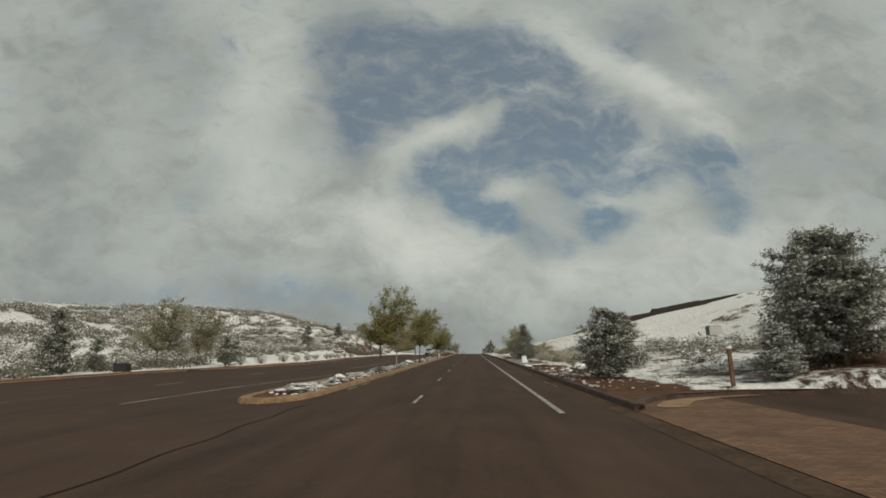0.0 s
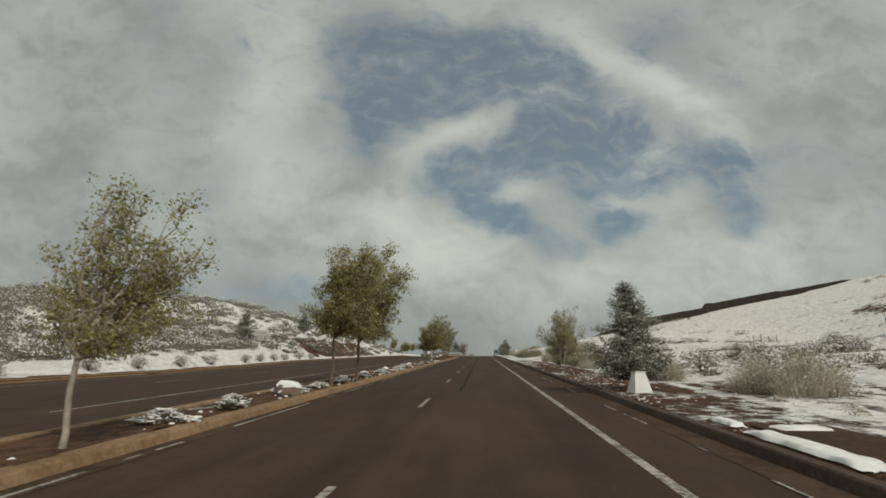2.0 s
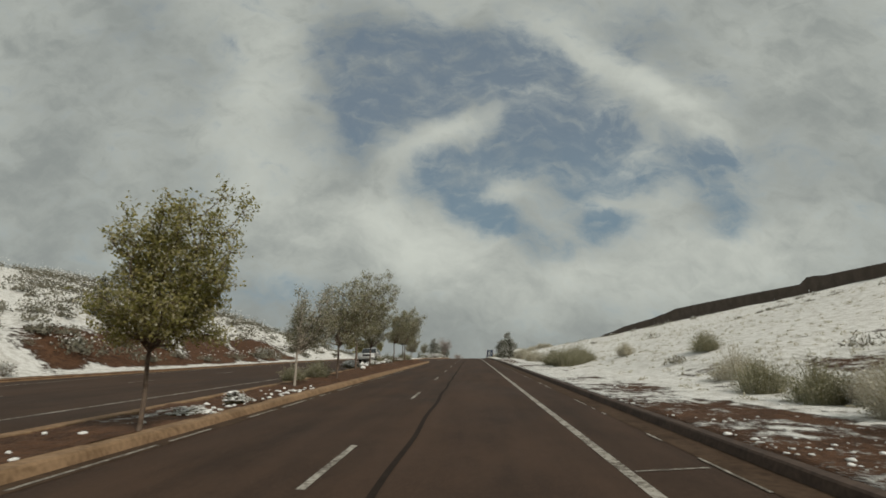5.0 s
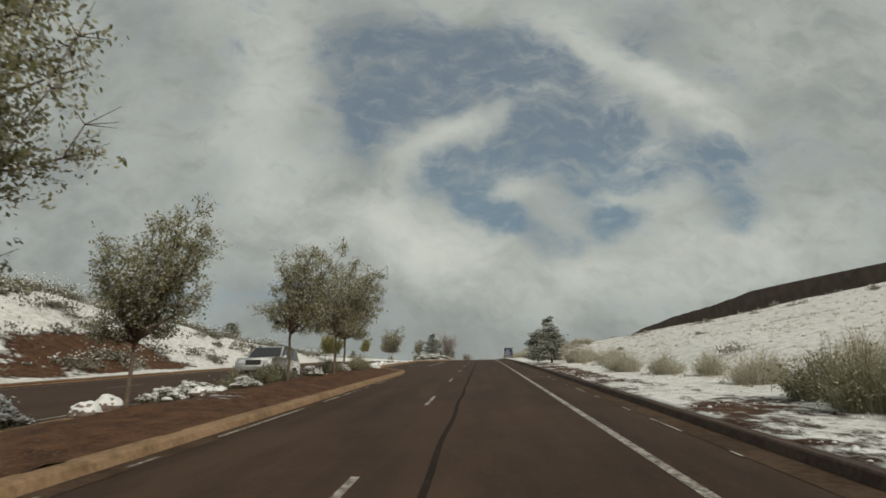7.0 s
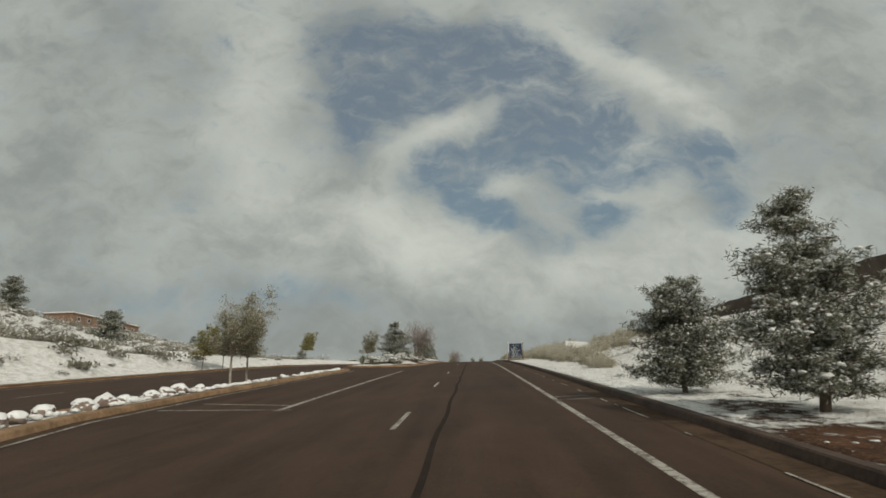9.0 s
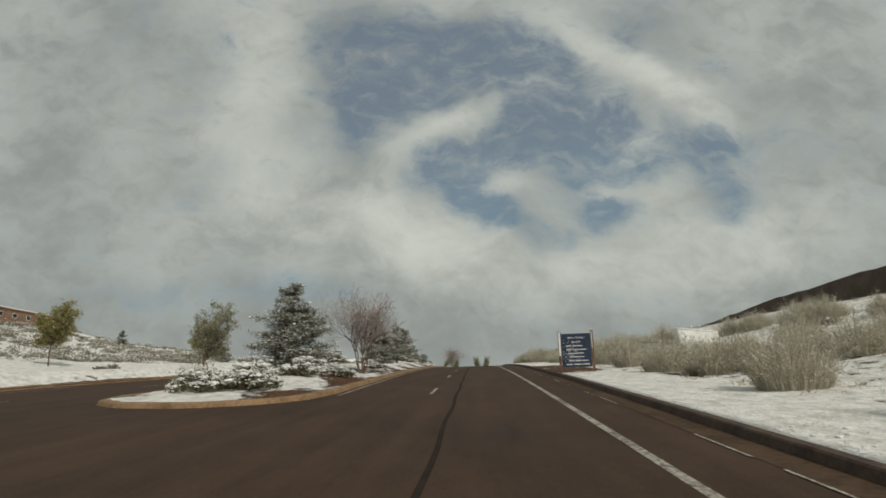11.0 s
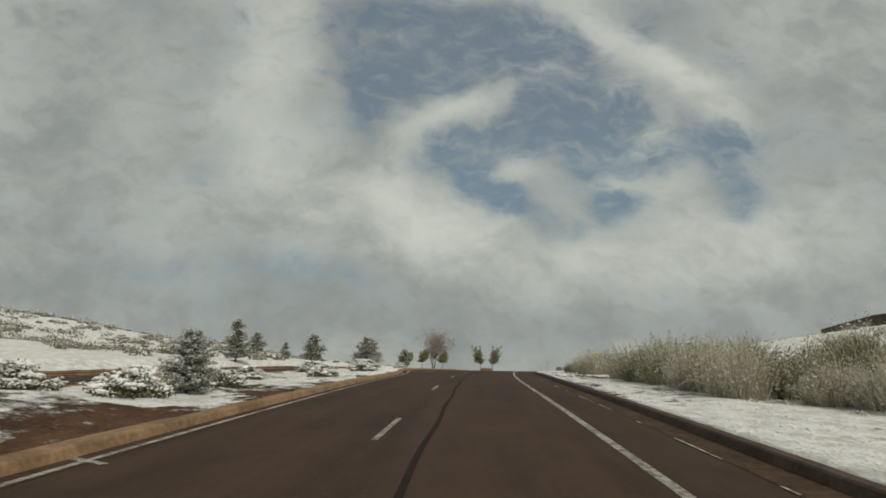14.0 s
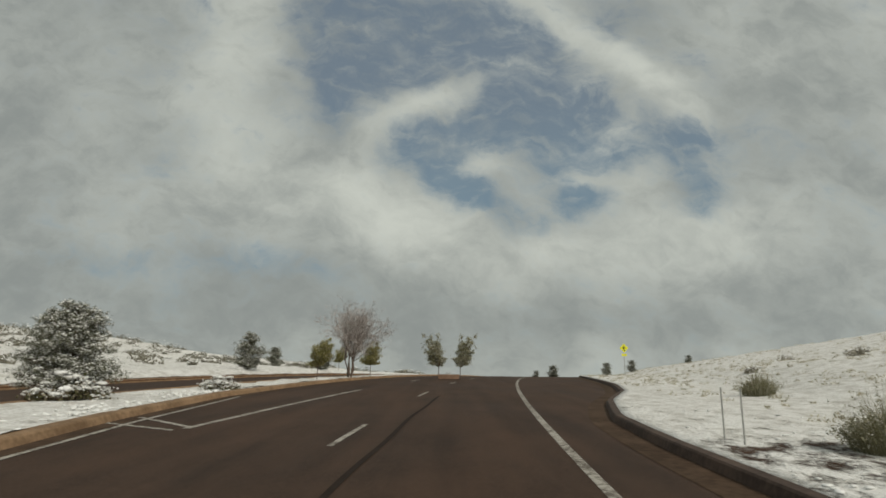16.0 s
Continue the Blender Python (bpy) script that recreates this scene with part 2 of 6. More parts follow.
# brick paving: reddish bricks with dark joints and stains
m, N, b = material("apron_brick", 0.9, 0.0, 0.2)
p = place_of(N)
bricks = N.tree.nodes.new("ShaderNodeTexBrick")
N.put(bricks.inputs["Vector"], p)
for key, val in (("Scale", 1.0), ("Brick Width", 0.22), ("Row Height", 0.11), ("Mortar Size", 0.008)):
    bricks.inputs[key].default_value = val
bricks.inputs["Color1"].default_value, bricks.inputs["Color2"].default_value, bricks.inputs["Mortar"].default_value = (0.13, 0.072, 0.042, 1), (0.20, 0.118, 0.070, 1), (0.07, 0.045, 0.03, 1)
stain = N.noise(p, 0.9, 5, 0.65)
N.put(b.inputs["Base Color"], N.mix(N.math("MULTIPLY", N.step(stain, 0.40, 0.66), 0.6), bricks.outputs["Color"], (0.075, 0.046, 0.030)))
relief(N, b, N.math("ADD", bricks.outputs["Fac"], N.noise(p, 60.0, 3)), 0.4, 0.006)
grainy("rock", (0.16, 0.12, 0.10), (0.34, 0.27, 0.22), 3.0, 0.95, bump=0.6, dist=0.03)
grainy("bark", (0.085, 0.060, 0.045), (0.20, 0.15, 0.115), 9.0, 0.95, bump=0.7, dist=0.02)
grainy("pale_bark", (0.24, 0.20, 0.16), (0.46, 0.41, 0.35), 8.0, 0.9, bump=0.5)
grainy("retaining_wall", (0.060, 0.046, 0.037), (0.105, 0.082, 0.066), 0.5, 0.95, fine=10)
grainy("stucco", (0.17, 0.105, 0.070), (0.25, 0.16, 0.11), 0.7, 0.95)
grainy("timber", (0.10, 0.055, 0.035), (0.20, 0.12, 0.08), 6.0, 0.85)
grainy("sign_blue", (0.013, 0.024, 0.050), (0.024, 0.040, 0.075), 2.5, 0.6)
grainy("sign_white", (0.55, 0.55, 0.53), (0.72, 0.72, 0.69), 4.0, 0.6)
grainy("sign_yellow", (0.62, 0.60, 0.02), (0.75, 0.72, 0.04), 3.0, 0.5)
grainy("sign_dark", (0.02, 0.02, 0.02), (0.045, 0.04, 0.04), 5.0, 0.6)
grainy("galvanised", (0.28, 0.28, 0.27), (0.42, 0.42, 0.40), 12.0, 0.5, metal=0.7)
grainy("painted_box", (0.60, 0.60, 0.58), (0.76, 0.76, 0.74), 3.0, 0.6)
grainy("cabinet_grey", (0.34, 0.33, 0.31), (0.46, 0.45, 0.42), 3.0, 0.7)
grainy("green_box", (0.060, 0.070, 0.060), (0.11, 0.12, 0.10), 3.0, 0.6)
grainy("car_paint", (0.74, 0.74, 0.73), (0.80, 0.80, 0.79), 2.0, 0.25, 0.5, bump=0.0)
grainy("rubber", (0.012, 0.012, 0.012), (0.03, 0.03, 0.03), 8.0, 0.8)
grainy("dark_glass", (0.010, 0.012, 0.014), (0.020, 0.022, 0.025), 2.0, 0.08, 0.6, bump=0.0)
grainy("lamp_red", (0.25, 0.01, 0.01), (0.35, 0.02, 0.02), 9.0, 0.25, 0.5)
grainy("lamp_clear", (0.5, 0.5, 0.5), (0.7, 0.7, 0.7), 9.0, 0.2, 0.6)

# snow: white, softly lumpy, faintly dirty
m, N, b = material("snow", 0.6, 0.0, 0.25)
p = place_of(N)
lump, crumb = N.noise(p, 3.0, 5), N.noise(p, 30.0, 4)
N.put(b.inputs["Base Color"], N.mix(N.step(lump, 0.30, 0.62), (0.66, 0.65, 0.62), (0.84, 0.84, 0.83)))
relief(N, b, N.math("ADD", lump, N.math("MULTIPLY", crumb, 0.3)), 0.5, 0.05)

# ground: red-brown earth and dead grass under a thin, patchy cover of snow
m, N, b = material("earth_and_snow", 0.85, 0.0, 0.2)
att = N.tree.nodes.new("ShaderNodeAttribute")
att.attribute_name = "bare"
p = place_of(N)
mid, small, tiny = N.noise(place_of(N, (1, 0.55, 1)), 0.45, 5, 0.6), N.noise(place_of(N, (1.0, 0.6, 1)), 2.6, 5, 0.65), N.noise(p, 14.0, 4, 0.6)
cover = N.math("ADD", N.math("MULTIPLY", mid, 0.9), N.math("ADD", N.math("MULTIPLY", small, 0.75), N.math("MULTIPLY", tiny, 0.35)))
cover = N.math("SUBTRACT", N.math("SUBTRACT", cover, 1.0), N.math("MULTIPLY", N.math("SUBTRACT", att.outputs["Fac"], 0.5), 1.15))
white = N.step(cover, -0.07, 0.07)
soil = N.mix(N.step(small, 0.35, 0.65), (0.050, 0.0235, 0.0120), (0.116, 0.0555, 0.0280))
soil = N.mix(N.step(tiny, 0.50, 0.72), soil, (0.160, 0.090, 0.052))
snow_c = N.mix(N.step(small, 0.30, 0.62), (0.54, 0.52, 0.48), (0.80, 0.79, 0.765))
snow_c = N.mix(N.math("MULTIPLY", N.step(tiny, 0.52, 0.66), 0.55), snow_c, (0.30, 0.27, 0.23))
N.put(b.inputs["Base Color"], N.mix(white, soil, snow_c))
relief(N, b, N.math("ADD", N.math("MULTIPLY", white, 0.8), N.math("ADD", N.math("MULTIPLY", small, 1.3), N.math("MULTIPLY", tiny, 0.5))), 1.0, 0.10)

# scrub-covered hill and distance share the earth; plants have their own tones
by_piece("leaf_olive", [(0.17, 0.165, 0.045), (0.25, 0.24, 0.072), (0.32, 0.295, 0.095), (0.39, 0.335, 0.13), (0.21, 0.205, 0.062), (0.46, 0.42, 0.25), (0.58, 0.55, 0.43)], 0.6, 0.35, 0.48)
by_piece("leaf_frosted", [(0.16, 0.16, 0.065), (0.24, 0.23, 0.11), (0.31, 0.29, 0.15), (0.40, 0.38, 0.26), (0.21, 0.20, 0.09), (0.56, 0.55, 0.47), (0.72, 0.71, 0.67)], 0.6, 0.35, 0.48)
by_piece("leaf_pale", [(0.17, 0.16, 0.08), (0.25, 0.23, 0.13), (0.20, 0.19, 0.10), (0.42, 0.40, 0.31), (0.60, 0.59, 0.54)], 0.65, 0.3, 0.3)
by_piece("needles", [(0.065, 0.072, 0.042), (0.11, 0.115, 0.070), (0.16, 0.16, 0.105), (0.24, 0.24, 0.18), (0.085, 0.092, 0.055), (0.42, 0.42, 0.38), (0.60, 0.60, 0.57)], 0.7, 0.25, 0.3)
by_piece("snow_clots", [(0.62, 0.62, 0.60), (0.80, 0.80, 0.79), (0.72, 0.72, 0.70), (0.84, 0.84, 0.83)], 0.7, 0.2)
by_piece("sage_leaf", [(0.15, 0.14, 0.105), (0.22, 0.205, 0.16), (0.29, 0.27, 0.215), (0.38, 0.36, 0.30), (0.18, 0.16, 0.125), (0.55, 0.54, 0.50)], 0.8, 0.2, 0.15)
by_piece("scrub_leaf", [(0.135, 0.128, 0.095), (0.175, 0.165, 0.125), (0.215, 0.20, 0.155), (0.26, 0.245, 0.20), (0.155, 0.15, 0.105)], 0.85, 0.15, 0.15)
by_piece("shrub_leaf", [(0.060, 0.065, 0.026), (0.10, 0.10, 0.045), (0.15, 0.14, 0.075), (0.20, 0.16, 0.10), (0.30, 0.28, 0.21)], 0.75, 0.25, 0.2)
by_piece("straw", [(0.32, 0.28, 0.19), (0.45, 0.41, 0.30), (0.54, 0.50, 0.40), (0.40, 0.37, 0.27), (0.66, 0.63, 0.56), (0.76, 0.74, 0.69)], 0.8, 0.2, 0.35)
by_piece("olive_blades", [(0.14, 0.14, 0.075), (0.21, 0.20, 0.115), (0.31, 0.29, 0.18), (0.42, 0.39, 0.28), (0.18, 0.175, 0.10), (0.58, 0.56, 0.48)], 0.8, 0.2, 0.3)
by_piece("frosted_twig", [(0.20, 0.16, 0.145), (0.30, 0.255, 0.235), (0.42, 0.375, 0.35), (0.58, 0.55, 0.52), (0.16, 0.13, 0.115)], 0.85, 0.2)

# ---- the lie of the land ----
STATION = np.arange(-400.0, 3200.0, 0.5)
BEND_AT = [-400, 0, 60, 120, 180, 240, 280, 320, 360, 430, 470, 480]
BEND = [0.0, -0.69, 0.11, -0.11, 0.62, 2.99, 5.61, 5.20, 5.06, 5.06, 5.0, 0.0]     # crest curvature, 1e-4 per metre
_slope = -np.cumsum(np.interp(STATION, BEND_AT, BEND) * 1e-4) * 0.5
_slope -= np.interp(0.0, STATION, _slope)
_rise = np.cumsum(_slope) * 0.5
_rise -= np.interp(0.0, STATION, _rise)
_rise += STATION * math.tan(radians(5.2))
_turn = np.clip(np.minimum(STATION, 470.0) - 300.1, 0, None)
_side = 25.33e-4 * _turn * _turn / 2 + np.clip(STATION - 470.0, 0, None) * 25.33e-4 * 170


def road_z(y):
    return np.interp(y, STATION, _rise)


def lat(y):
    return np.interp(y, STATION, _side)


FAR_KERB = ([-100, 45, 62, 75, 95, 118, 250, 300, 330, 500], [-27.0, -26.0, -21.5, -20.5, -21.5, -24.3, -24.5, -19.5, -17.5, -17.0])


def far_kerb(y):
    return np.interp(y, *FAR_KERB)


def ss(x, a, b):
    t = np.clip((np.asarray(x, float) - a) / (b - a), 0, 1)
    return t * t * (3 - 2 * t)


def waves(u, y, size, seed=0.0):
    """Cheap smooth unevenness, about -1 to 1."""
    a, c = u / size, y / size
    return (np.sin(a * 1.7 + 2.1 * np.sin(c * 0.9 + seed)) * np.cos(c * 1.3 + seed * 1.7 + 1.4 * np.sin(a * 1.1))
            + 0.5 * np.sin(a * 3.9 + c * 2.7 + seed * 3.1)) / 1.5


BANK = ([-100, 20, 45, 60, 80, 110, 127, 145, 165, 185, 200, 214, 226, 240, 400], [0.0, 0.0, 0.0, 0.1, 0.9, 1.6, 2.4, 4.4, 5.7, 5.3, 4.3, 3.0, 1.7, 0.8, 0.3])
HILL_FOOT = ([-100, 45, 100, 127, 150, 230], [16, 16, 15, 10, 7, 8])
RIGHT_KERB = ([-100, 315, 318, 322, 326, 331, 337, 344, 352, 365, 700], [3.56, 3.56, 3.5, 3.35, 3.4, 4.2, 5.8, 6.7, 7.0, 7.2, 7.3])


def right_kerb(y):
    return np.interp(y, *RIGHT_KERB)



def cross(u, y):
    """Height of the open ground over the road's own level."""
    u, y = np.asarray(u, float), np.asarray(y, float)
    # right: verge, then a long even slope up to the retaining wall
    u0 = u
    u = np.where(u > 0, u - (right_kerb(y) - 3.56), u)
    r = u - 3.6
    run = np.clip(u - 7.5, 0, 54.5)
    even = np.interp(y, [100, 140, 200, 240, 300], [0.232, 0.232, 0.207, 0.175, 0.165]) * run
    hollow = 0.078 * run + 0.285 * np.clip(run - 27, 0, 40)
    w = ss(y, 95, 140)
    rise = (hollow * (1 - w) + even * w) * ss(u, 6.5, 12)
    right = 0.15 + 0.02 * np.clip(r, 0, 3) + rise - 0.012 * np.clip(u - 62.5, 0, 400)
    right = right + ss(u, 7, 14) * (0.16 * waves(u, y, 4.0, 1.0) + 0.5 * waves(u, y, 19.0, 2.0)) + ss(u, 3.9, 5) * 0.035 * waves(u, y, 1.1, 3.0)
    # left: far kerb strip, a cut bank, then a rolling scrub hill
    k = far_kerb(y) - u
    bank = np.interp(y, *BANK)
    steep = bank * ss(k, 1.0, 1.5 + bank * 1.9)
    foot = np.interp(y, *HILL_FOOT)
    near_hill = 0.235 * np.clip(k - foot, 0, 28) + 0.09 * np.clip(k - foot - 28, 0, 30)
    far_hill = 0.045 * np.clip(k - 4, 0, 35) + np.interp(y, [285, 310], [0.22, 0.16]) * np.clip(k - 34, 0, 45) * (1 - 0.4 * ss(y, 335, 380))
    w = ss(y, 215, 290)
    left = 0.13 + steep + near_hill * (1 - w) + far_hill * w - 0.03 * np.clip(k - 85, 0, 400)
    left = left + ss(k, 20, 50) * (13.5 * np.exp(-((u + 152) / 30) ** 2 / 2 - ((y - 386) / 46) ** 2 / 2) + 4.2 * np.exp(-((u + 90) / 20) ** 2 / 2 - ((y - 262) / 26) ** 2 / 2))
    left = left + ss(k, 2.5, 9) * (0.25 * waves(u, y, 5.0, 4.0) + 0.8 * waves(u, y, 23.0, 5.0) * ss(k, 8, 30))
    out = np.where(u > 0, right, left)
    inside = (u0 > far_kerb(y) - 0.02) & (u0 < right_kerb(y) + 0.22)
    apron = (u0 < 14.0) & (u0 > 0) & (y > -40) & (y < 18.6)
    return np.where(inside | apron, -0.35, out)


def gz(u, y):
    return float(road_z(y) + cross(u, y))


def bare(u, y):
    """How much of the snow has gone: 0 none, 1 all."""
    v = 0.18 + 0.10 * waves(u, y, 9.0, 6.0)
    strip = np.interp(y, [0, 20, 40, 58, 75, 100, 128, 150, 166, 184, 190, 215, 232, 246, 250, 260, 264, 300, 308, 324, 332, 500],
                      [0.9, 0.8, 0.74, 0.66, 0.76, 0.66, 0.45, 0.50, 0.66, 0.64, 0.42, 0.38, 0.25, 0.32, 0.78, 0.80, 0.34, 0.45, 0.52, 0.42, 0.2, 0.15])
    narrow = 0.9 * ss(y, 150, 162) * (1 - ss(y, 186, 196))
    v = np.where((u > 3.7), v + (strip - 0.25) * (1 - ss(u + narrow, 5.9, 7.3)), v)
    v = np.where((u > 7), v + 0.16 + 0.16 * ss(waves(u, y, 7.0, 8.0), 0.0, 0.8) - 0.26 * ss(y, 312, 326) - 0.15 * ss(y, 112, 130) * (1 - ss(y, 200, 230)) + 0.05 * (1 - ss(y, 80, 110)), v)
    k = far_kerb(y) - u
    v = np.where(k > 0, 0.9 * (1 - ss(k, 0.7, 1.2)) + (0.22 + 0.14 * waves(u, y, 6.0, 7.0)) * ss(k, 0.7, 1.2), v)
    cut = ss(y, 128, 142) * (1 - ss(y, 180, 198)) * ss(k, 1.5, 3) * (1 - ss(k, 5.5, 8.5))
    v = np.where(k > 0, v + 0.85 * cut * (0.7 + 0.4 * waves(u, y, 3.0, 9.0)), v)
    v = np.where(k > 0, v + 0.10 * ss(k, 9, 14) * (1 - ss(y, 215, 245)), v)
    return np.clip(v, 0, 1)


# ---- mesh helpers ----
def mesh_of(name, verts, faces, mat, smooth=False):
    me = bpy.data.meshes.new(name)
    verts, faces = np.asarray(verts, np.float32), np.asarray(faces, np.int32)
    n, k = faces.shape
    me.vertices.add(len(verts))
    me.vertices.foreach_set("co", verts.ravel())
    me.loops.add(n * k)
    me.loops.foreach_set("vertex_index", faces.ravel())
    me.polygons.add(n)
    me.polygons.foreach_set("loop_start", np.arange(n, dtype=np.int32) * k)
    me.polygons.foreach_set("loop_total", np.full(n, k, np.int32))
    me.polygons.foreach_set("use_smooth", np.full(n, smooth))
    me.update(calc_edges=True)
    me.materials.append(MATS[mat])
    return me


def grid_faces(rows, cols):
    i = (np.arange(rows - 1)[:, None] * cols + np.arange(cols - 1)[None, :]).ravel()
    return np.stack([i, i + 1, i + cols + 1, i + cols], -1)


def sheet(name, us, ys, zfun, mat, smooth=True, kind="structure", label="", category=""):
    """A surface over offsets us and stations ys; us may be a table, one row a station."""
    ys = np.asarray(ys, float)
    U = np.broadcast_to(np.asarray(us, float), (len(ys), np.shape(us)[-1]))
    Y = np.broadcast_to(ys[:, None], U.shape)
    V = np.stack([U + lat(Y), Y, road_z(Y) + zfun(U, Y)], -1).reshape(-1, 3)
    ob = new(name, mesh_of(name, V, grid_faces(*U.shape), mat, smooth))
    return tagged(ob, label, category, kind=kind), U, Y


def bm_mesh(name, bm, mat, smooth=False):
    me = bpy.data.meshes.new(name)
    bmesh.ops.recalc_face_normals(bm, faces=bm.faces)
    bm.to_mesh(me)
    bm.free()
    me.materials.append(MATS[mat])
    for q in me.polygons:
        q.use_smooth = smooth
    return me


def box_bm(bm, x0, x1, y0, y1, z0, z1, bevel=0.0, turn=None):
    r = bmesh.ops.create_cube(bm, size=1.0)
    vs = r["verts"]
    bmesh.ops.scale(bm, vec=(x1 - x0, y1 - y0, z1 - z0), verts=vs)
    bmesh.ops.translate(bm, vec=((x0 + x1) / 2, (y0 + y1) / 2, (z0 + z1) / 2), verts=vs)
    if bevel:
        es = list({e for v in vs for e in v.link_edges})
        out = bmesh.ops.bevel(bm, geom=es, offset=bevel, segments=2, affect="EDGES", profile=0.6)
        vs = out["verts"]
    return bm


def part(name, me, parent, label="", at=(0, 0, 0), turn=(0, 0, 0)):
    ob = new(name, me)
    ob.parent = parent
    ob.location, ob.rotation_euler = at, [radians(a) for a in turn]
    if label:
        ob["label"] = label
    return ob


def box_part(name, dims, mat, parent, label="", bevel=0.0):
    bm = bmesh.new()
    box_bm(bm, *dims, bevel=bevel)
    return part(name, bm_mesh(name, bm, mat), parent, label)


def leaf_cards(rng, C, size, long=1.5, up=0.0, spread=0.5):
    """One bent four-cornered leaf at each centre."""
    n = len(C)
    a = rng.normal(size=(n, 3))
    a[:, 2] *= (1 - up)
    a /= np.linalg.norm(a, axis=1)[:, None] + 1e-9
    b = rng.normal(size=(n, 3))
    b -= (a * b).sum(1)[:, None] * a
    b /= np.linalg.norm(b, axis=1)[:, None] + 1e-9
    s = (size * rng.uniform(1 - spread, 1 + spread, n))[:, None]
    V = np.stack([C - a * s * long, C - b * s * 0.6, C + a * s * long, C + b * s * 0.6], 1).reshape(-1, 3)
    return V, np.arange(n * 4).reshape(n, 4)


def lumps(rng, C, size, flat=0.6):
    """Small six-cornered clots, for snow that lies on twigs."""
    n = len(C)
    base = np.array([(1, 0, 0), (0, 1, 0), (-1, 0, 0), (0, -1, 0), (0, 0, 1), (0, 0, -0.6)], float)
    s = size * rng.uniform(0.5, 1.5, (n, 1, 1))
    ang = rng.uniform(0, 6.28, n)
    c, sn = np.cos(ang), np.sin(ang)
    P = np.broadcast_to(base, (n, 6, 3)) * s * rng.uniform(0.7, 1.3, (n, 6, 1))
    P = np.stack([P[..., 0] * c[:, None] - P[..., 1] * sn[:, None], P[..., 0] * sn[:, None] + P[..., 1] * c[:, None], P[..., 2] * flat], -1)
    f = np.array([(0, 1, 4), (1, 2, 4), (2, 3, 4), (3, 0, 4), (1, 0, 5), (2, 1, 5), (3, 2, 5), (0, 3, 5)])
    return (P + C[:, None]).reshape(-1, 3), (f[None] + 6 * np.arange(n)[:, None, None]).reshape(-1, 3)


def pads(rng, C, size, flat=0.4):
    """Rounded uneven cushions of snow."""
    bm = bmesh.new()
    bmesh.ops.create_icosphere(bm, subdivisions=2, radius=1.0)
    base = np.array([v.co[:] for v in bm.verts])
    f = np.array([[v.index for v in q.verts] for q in bm.faces])
    bm.free()
    n, m = len(C), len(base)
    s = np.broadcast_to(size, n)[:, None, None] * rng.uniform(0.6, 1.4, (n, 1, 1))
    P = np.broadcast_to(base, (n, m, 3)) * rng.uniform(0.72, 1.22, (n, m, 1)) * s * rng.uniform(0.75, 1.35, (n, 1, 3))
    P = P * np.array([1, 1, flat])
    return (P + C[:, None]).reshape(-1, 3), (f[None] + m * np.arange(n)[:, None, None]).reshape(-1, 3)


def tubes(segs, sides=6):
    """Tapered tubes: rows of start, end, radius at start, radius at end."""
    segs = np.asarray(segs, float)
    P, Q, r0, r1 = segs[:, :3], segs[:, 3:6], segs[:, 6], segs[:, 7]
    d = Q - P
    d /= np.linalg.norm(d, axis=1)[:, None] + 1e-9
    ref = np.where(np.abs(d[:, 2:]) > 0.9, np.array([[1.0, 0, 0]]), np.array([[0, 0, 1.0]]))
    a = np.cross(d, ref)
    a /= np.linalg.norm(a, axis=1)[:, None]
    b = np.cross(d, a)
    th = np.arange(sides) * 2 * np.pi / sides
    ring = a[:, None] * np.cos(th)[None, :, None] + b[:, None] * np.sin(th)[None, :, None]
    V = np.concatenate([P[:, None] + ring * r0[:, None, None], Q[:, None] + ring * r1[:, None, None]], 1).reshape(-1, 3)
    i = np.arange(sides)
    f = np.stack([i, (i + 1) % sides, (i + 1) % sides + sides, i + sides], -1)
    return V, (f[None] + 2 * sides * np.arange(len(segs))[:, None, None]).reshape(-1, 4)


def limb(rng, p, q, r0, r1, n, sag=0.0, wob=0.06):
    """A crooked limb from p to q as tube rows."""
    p, q = np.asarray(p, float), np.asarray(q, float)
    pts = [p + (q - p) * i / n + (rng.normal(size=3) * wob * np.linalg.norm(q - p) / n ** 0.5 if 0 < i < n else 0) for i in range(n + 1)]
    for i in range(n + 1):
        pts[i] = pts[i] - np.array([0, 0, sag * (i / n) ** 2])
    rr = [r0 + (r1 - r0) * i / n for i in range(n + 1)]
    return [(*pts[i], *pts[i + 1], rr[i], rr[i + 1]) for i in range(n)], pts


KIT = {}


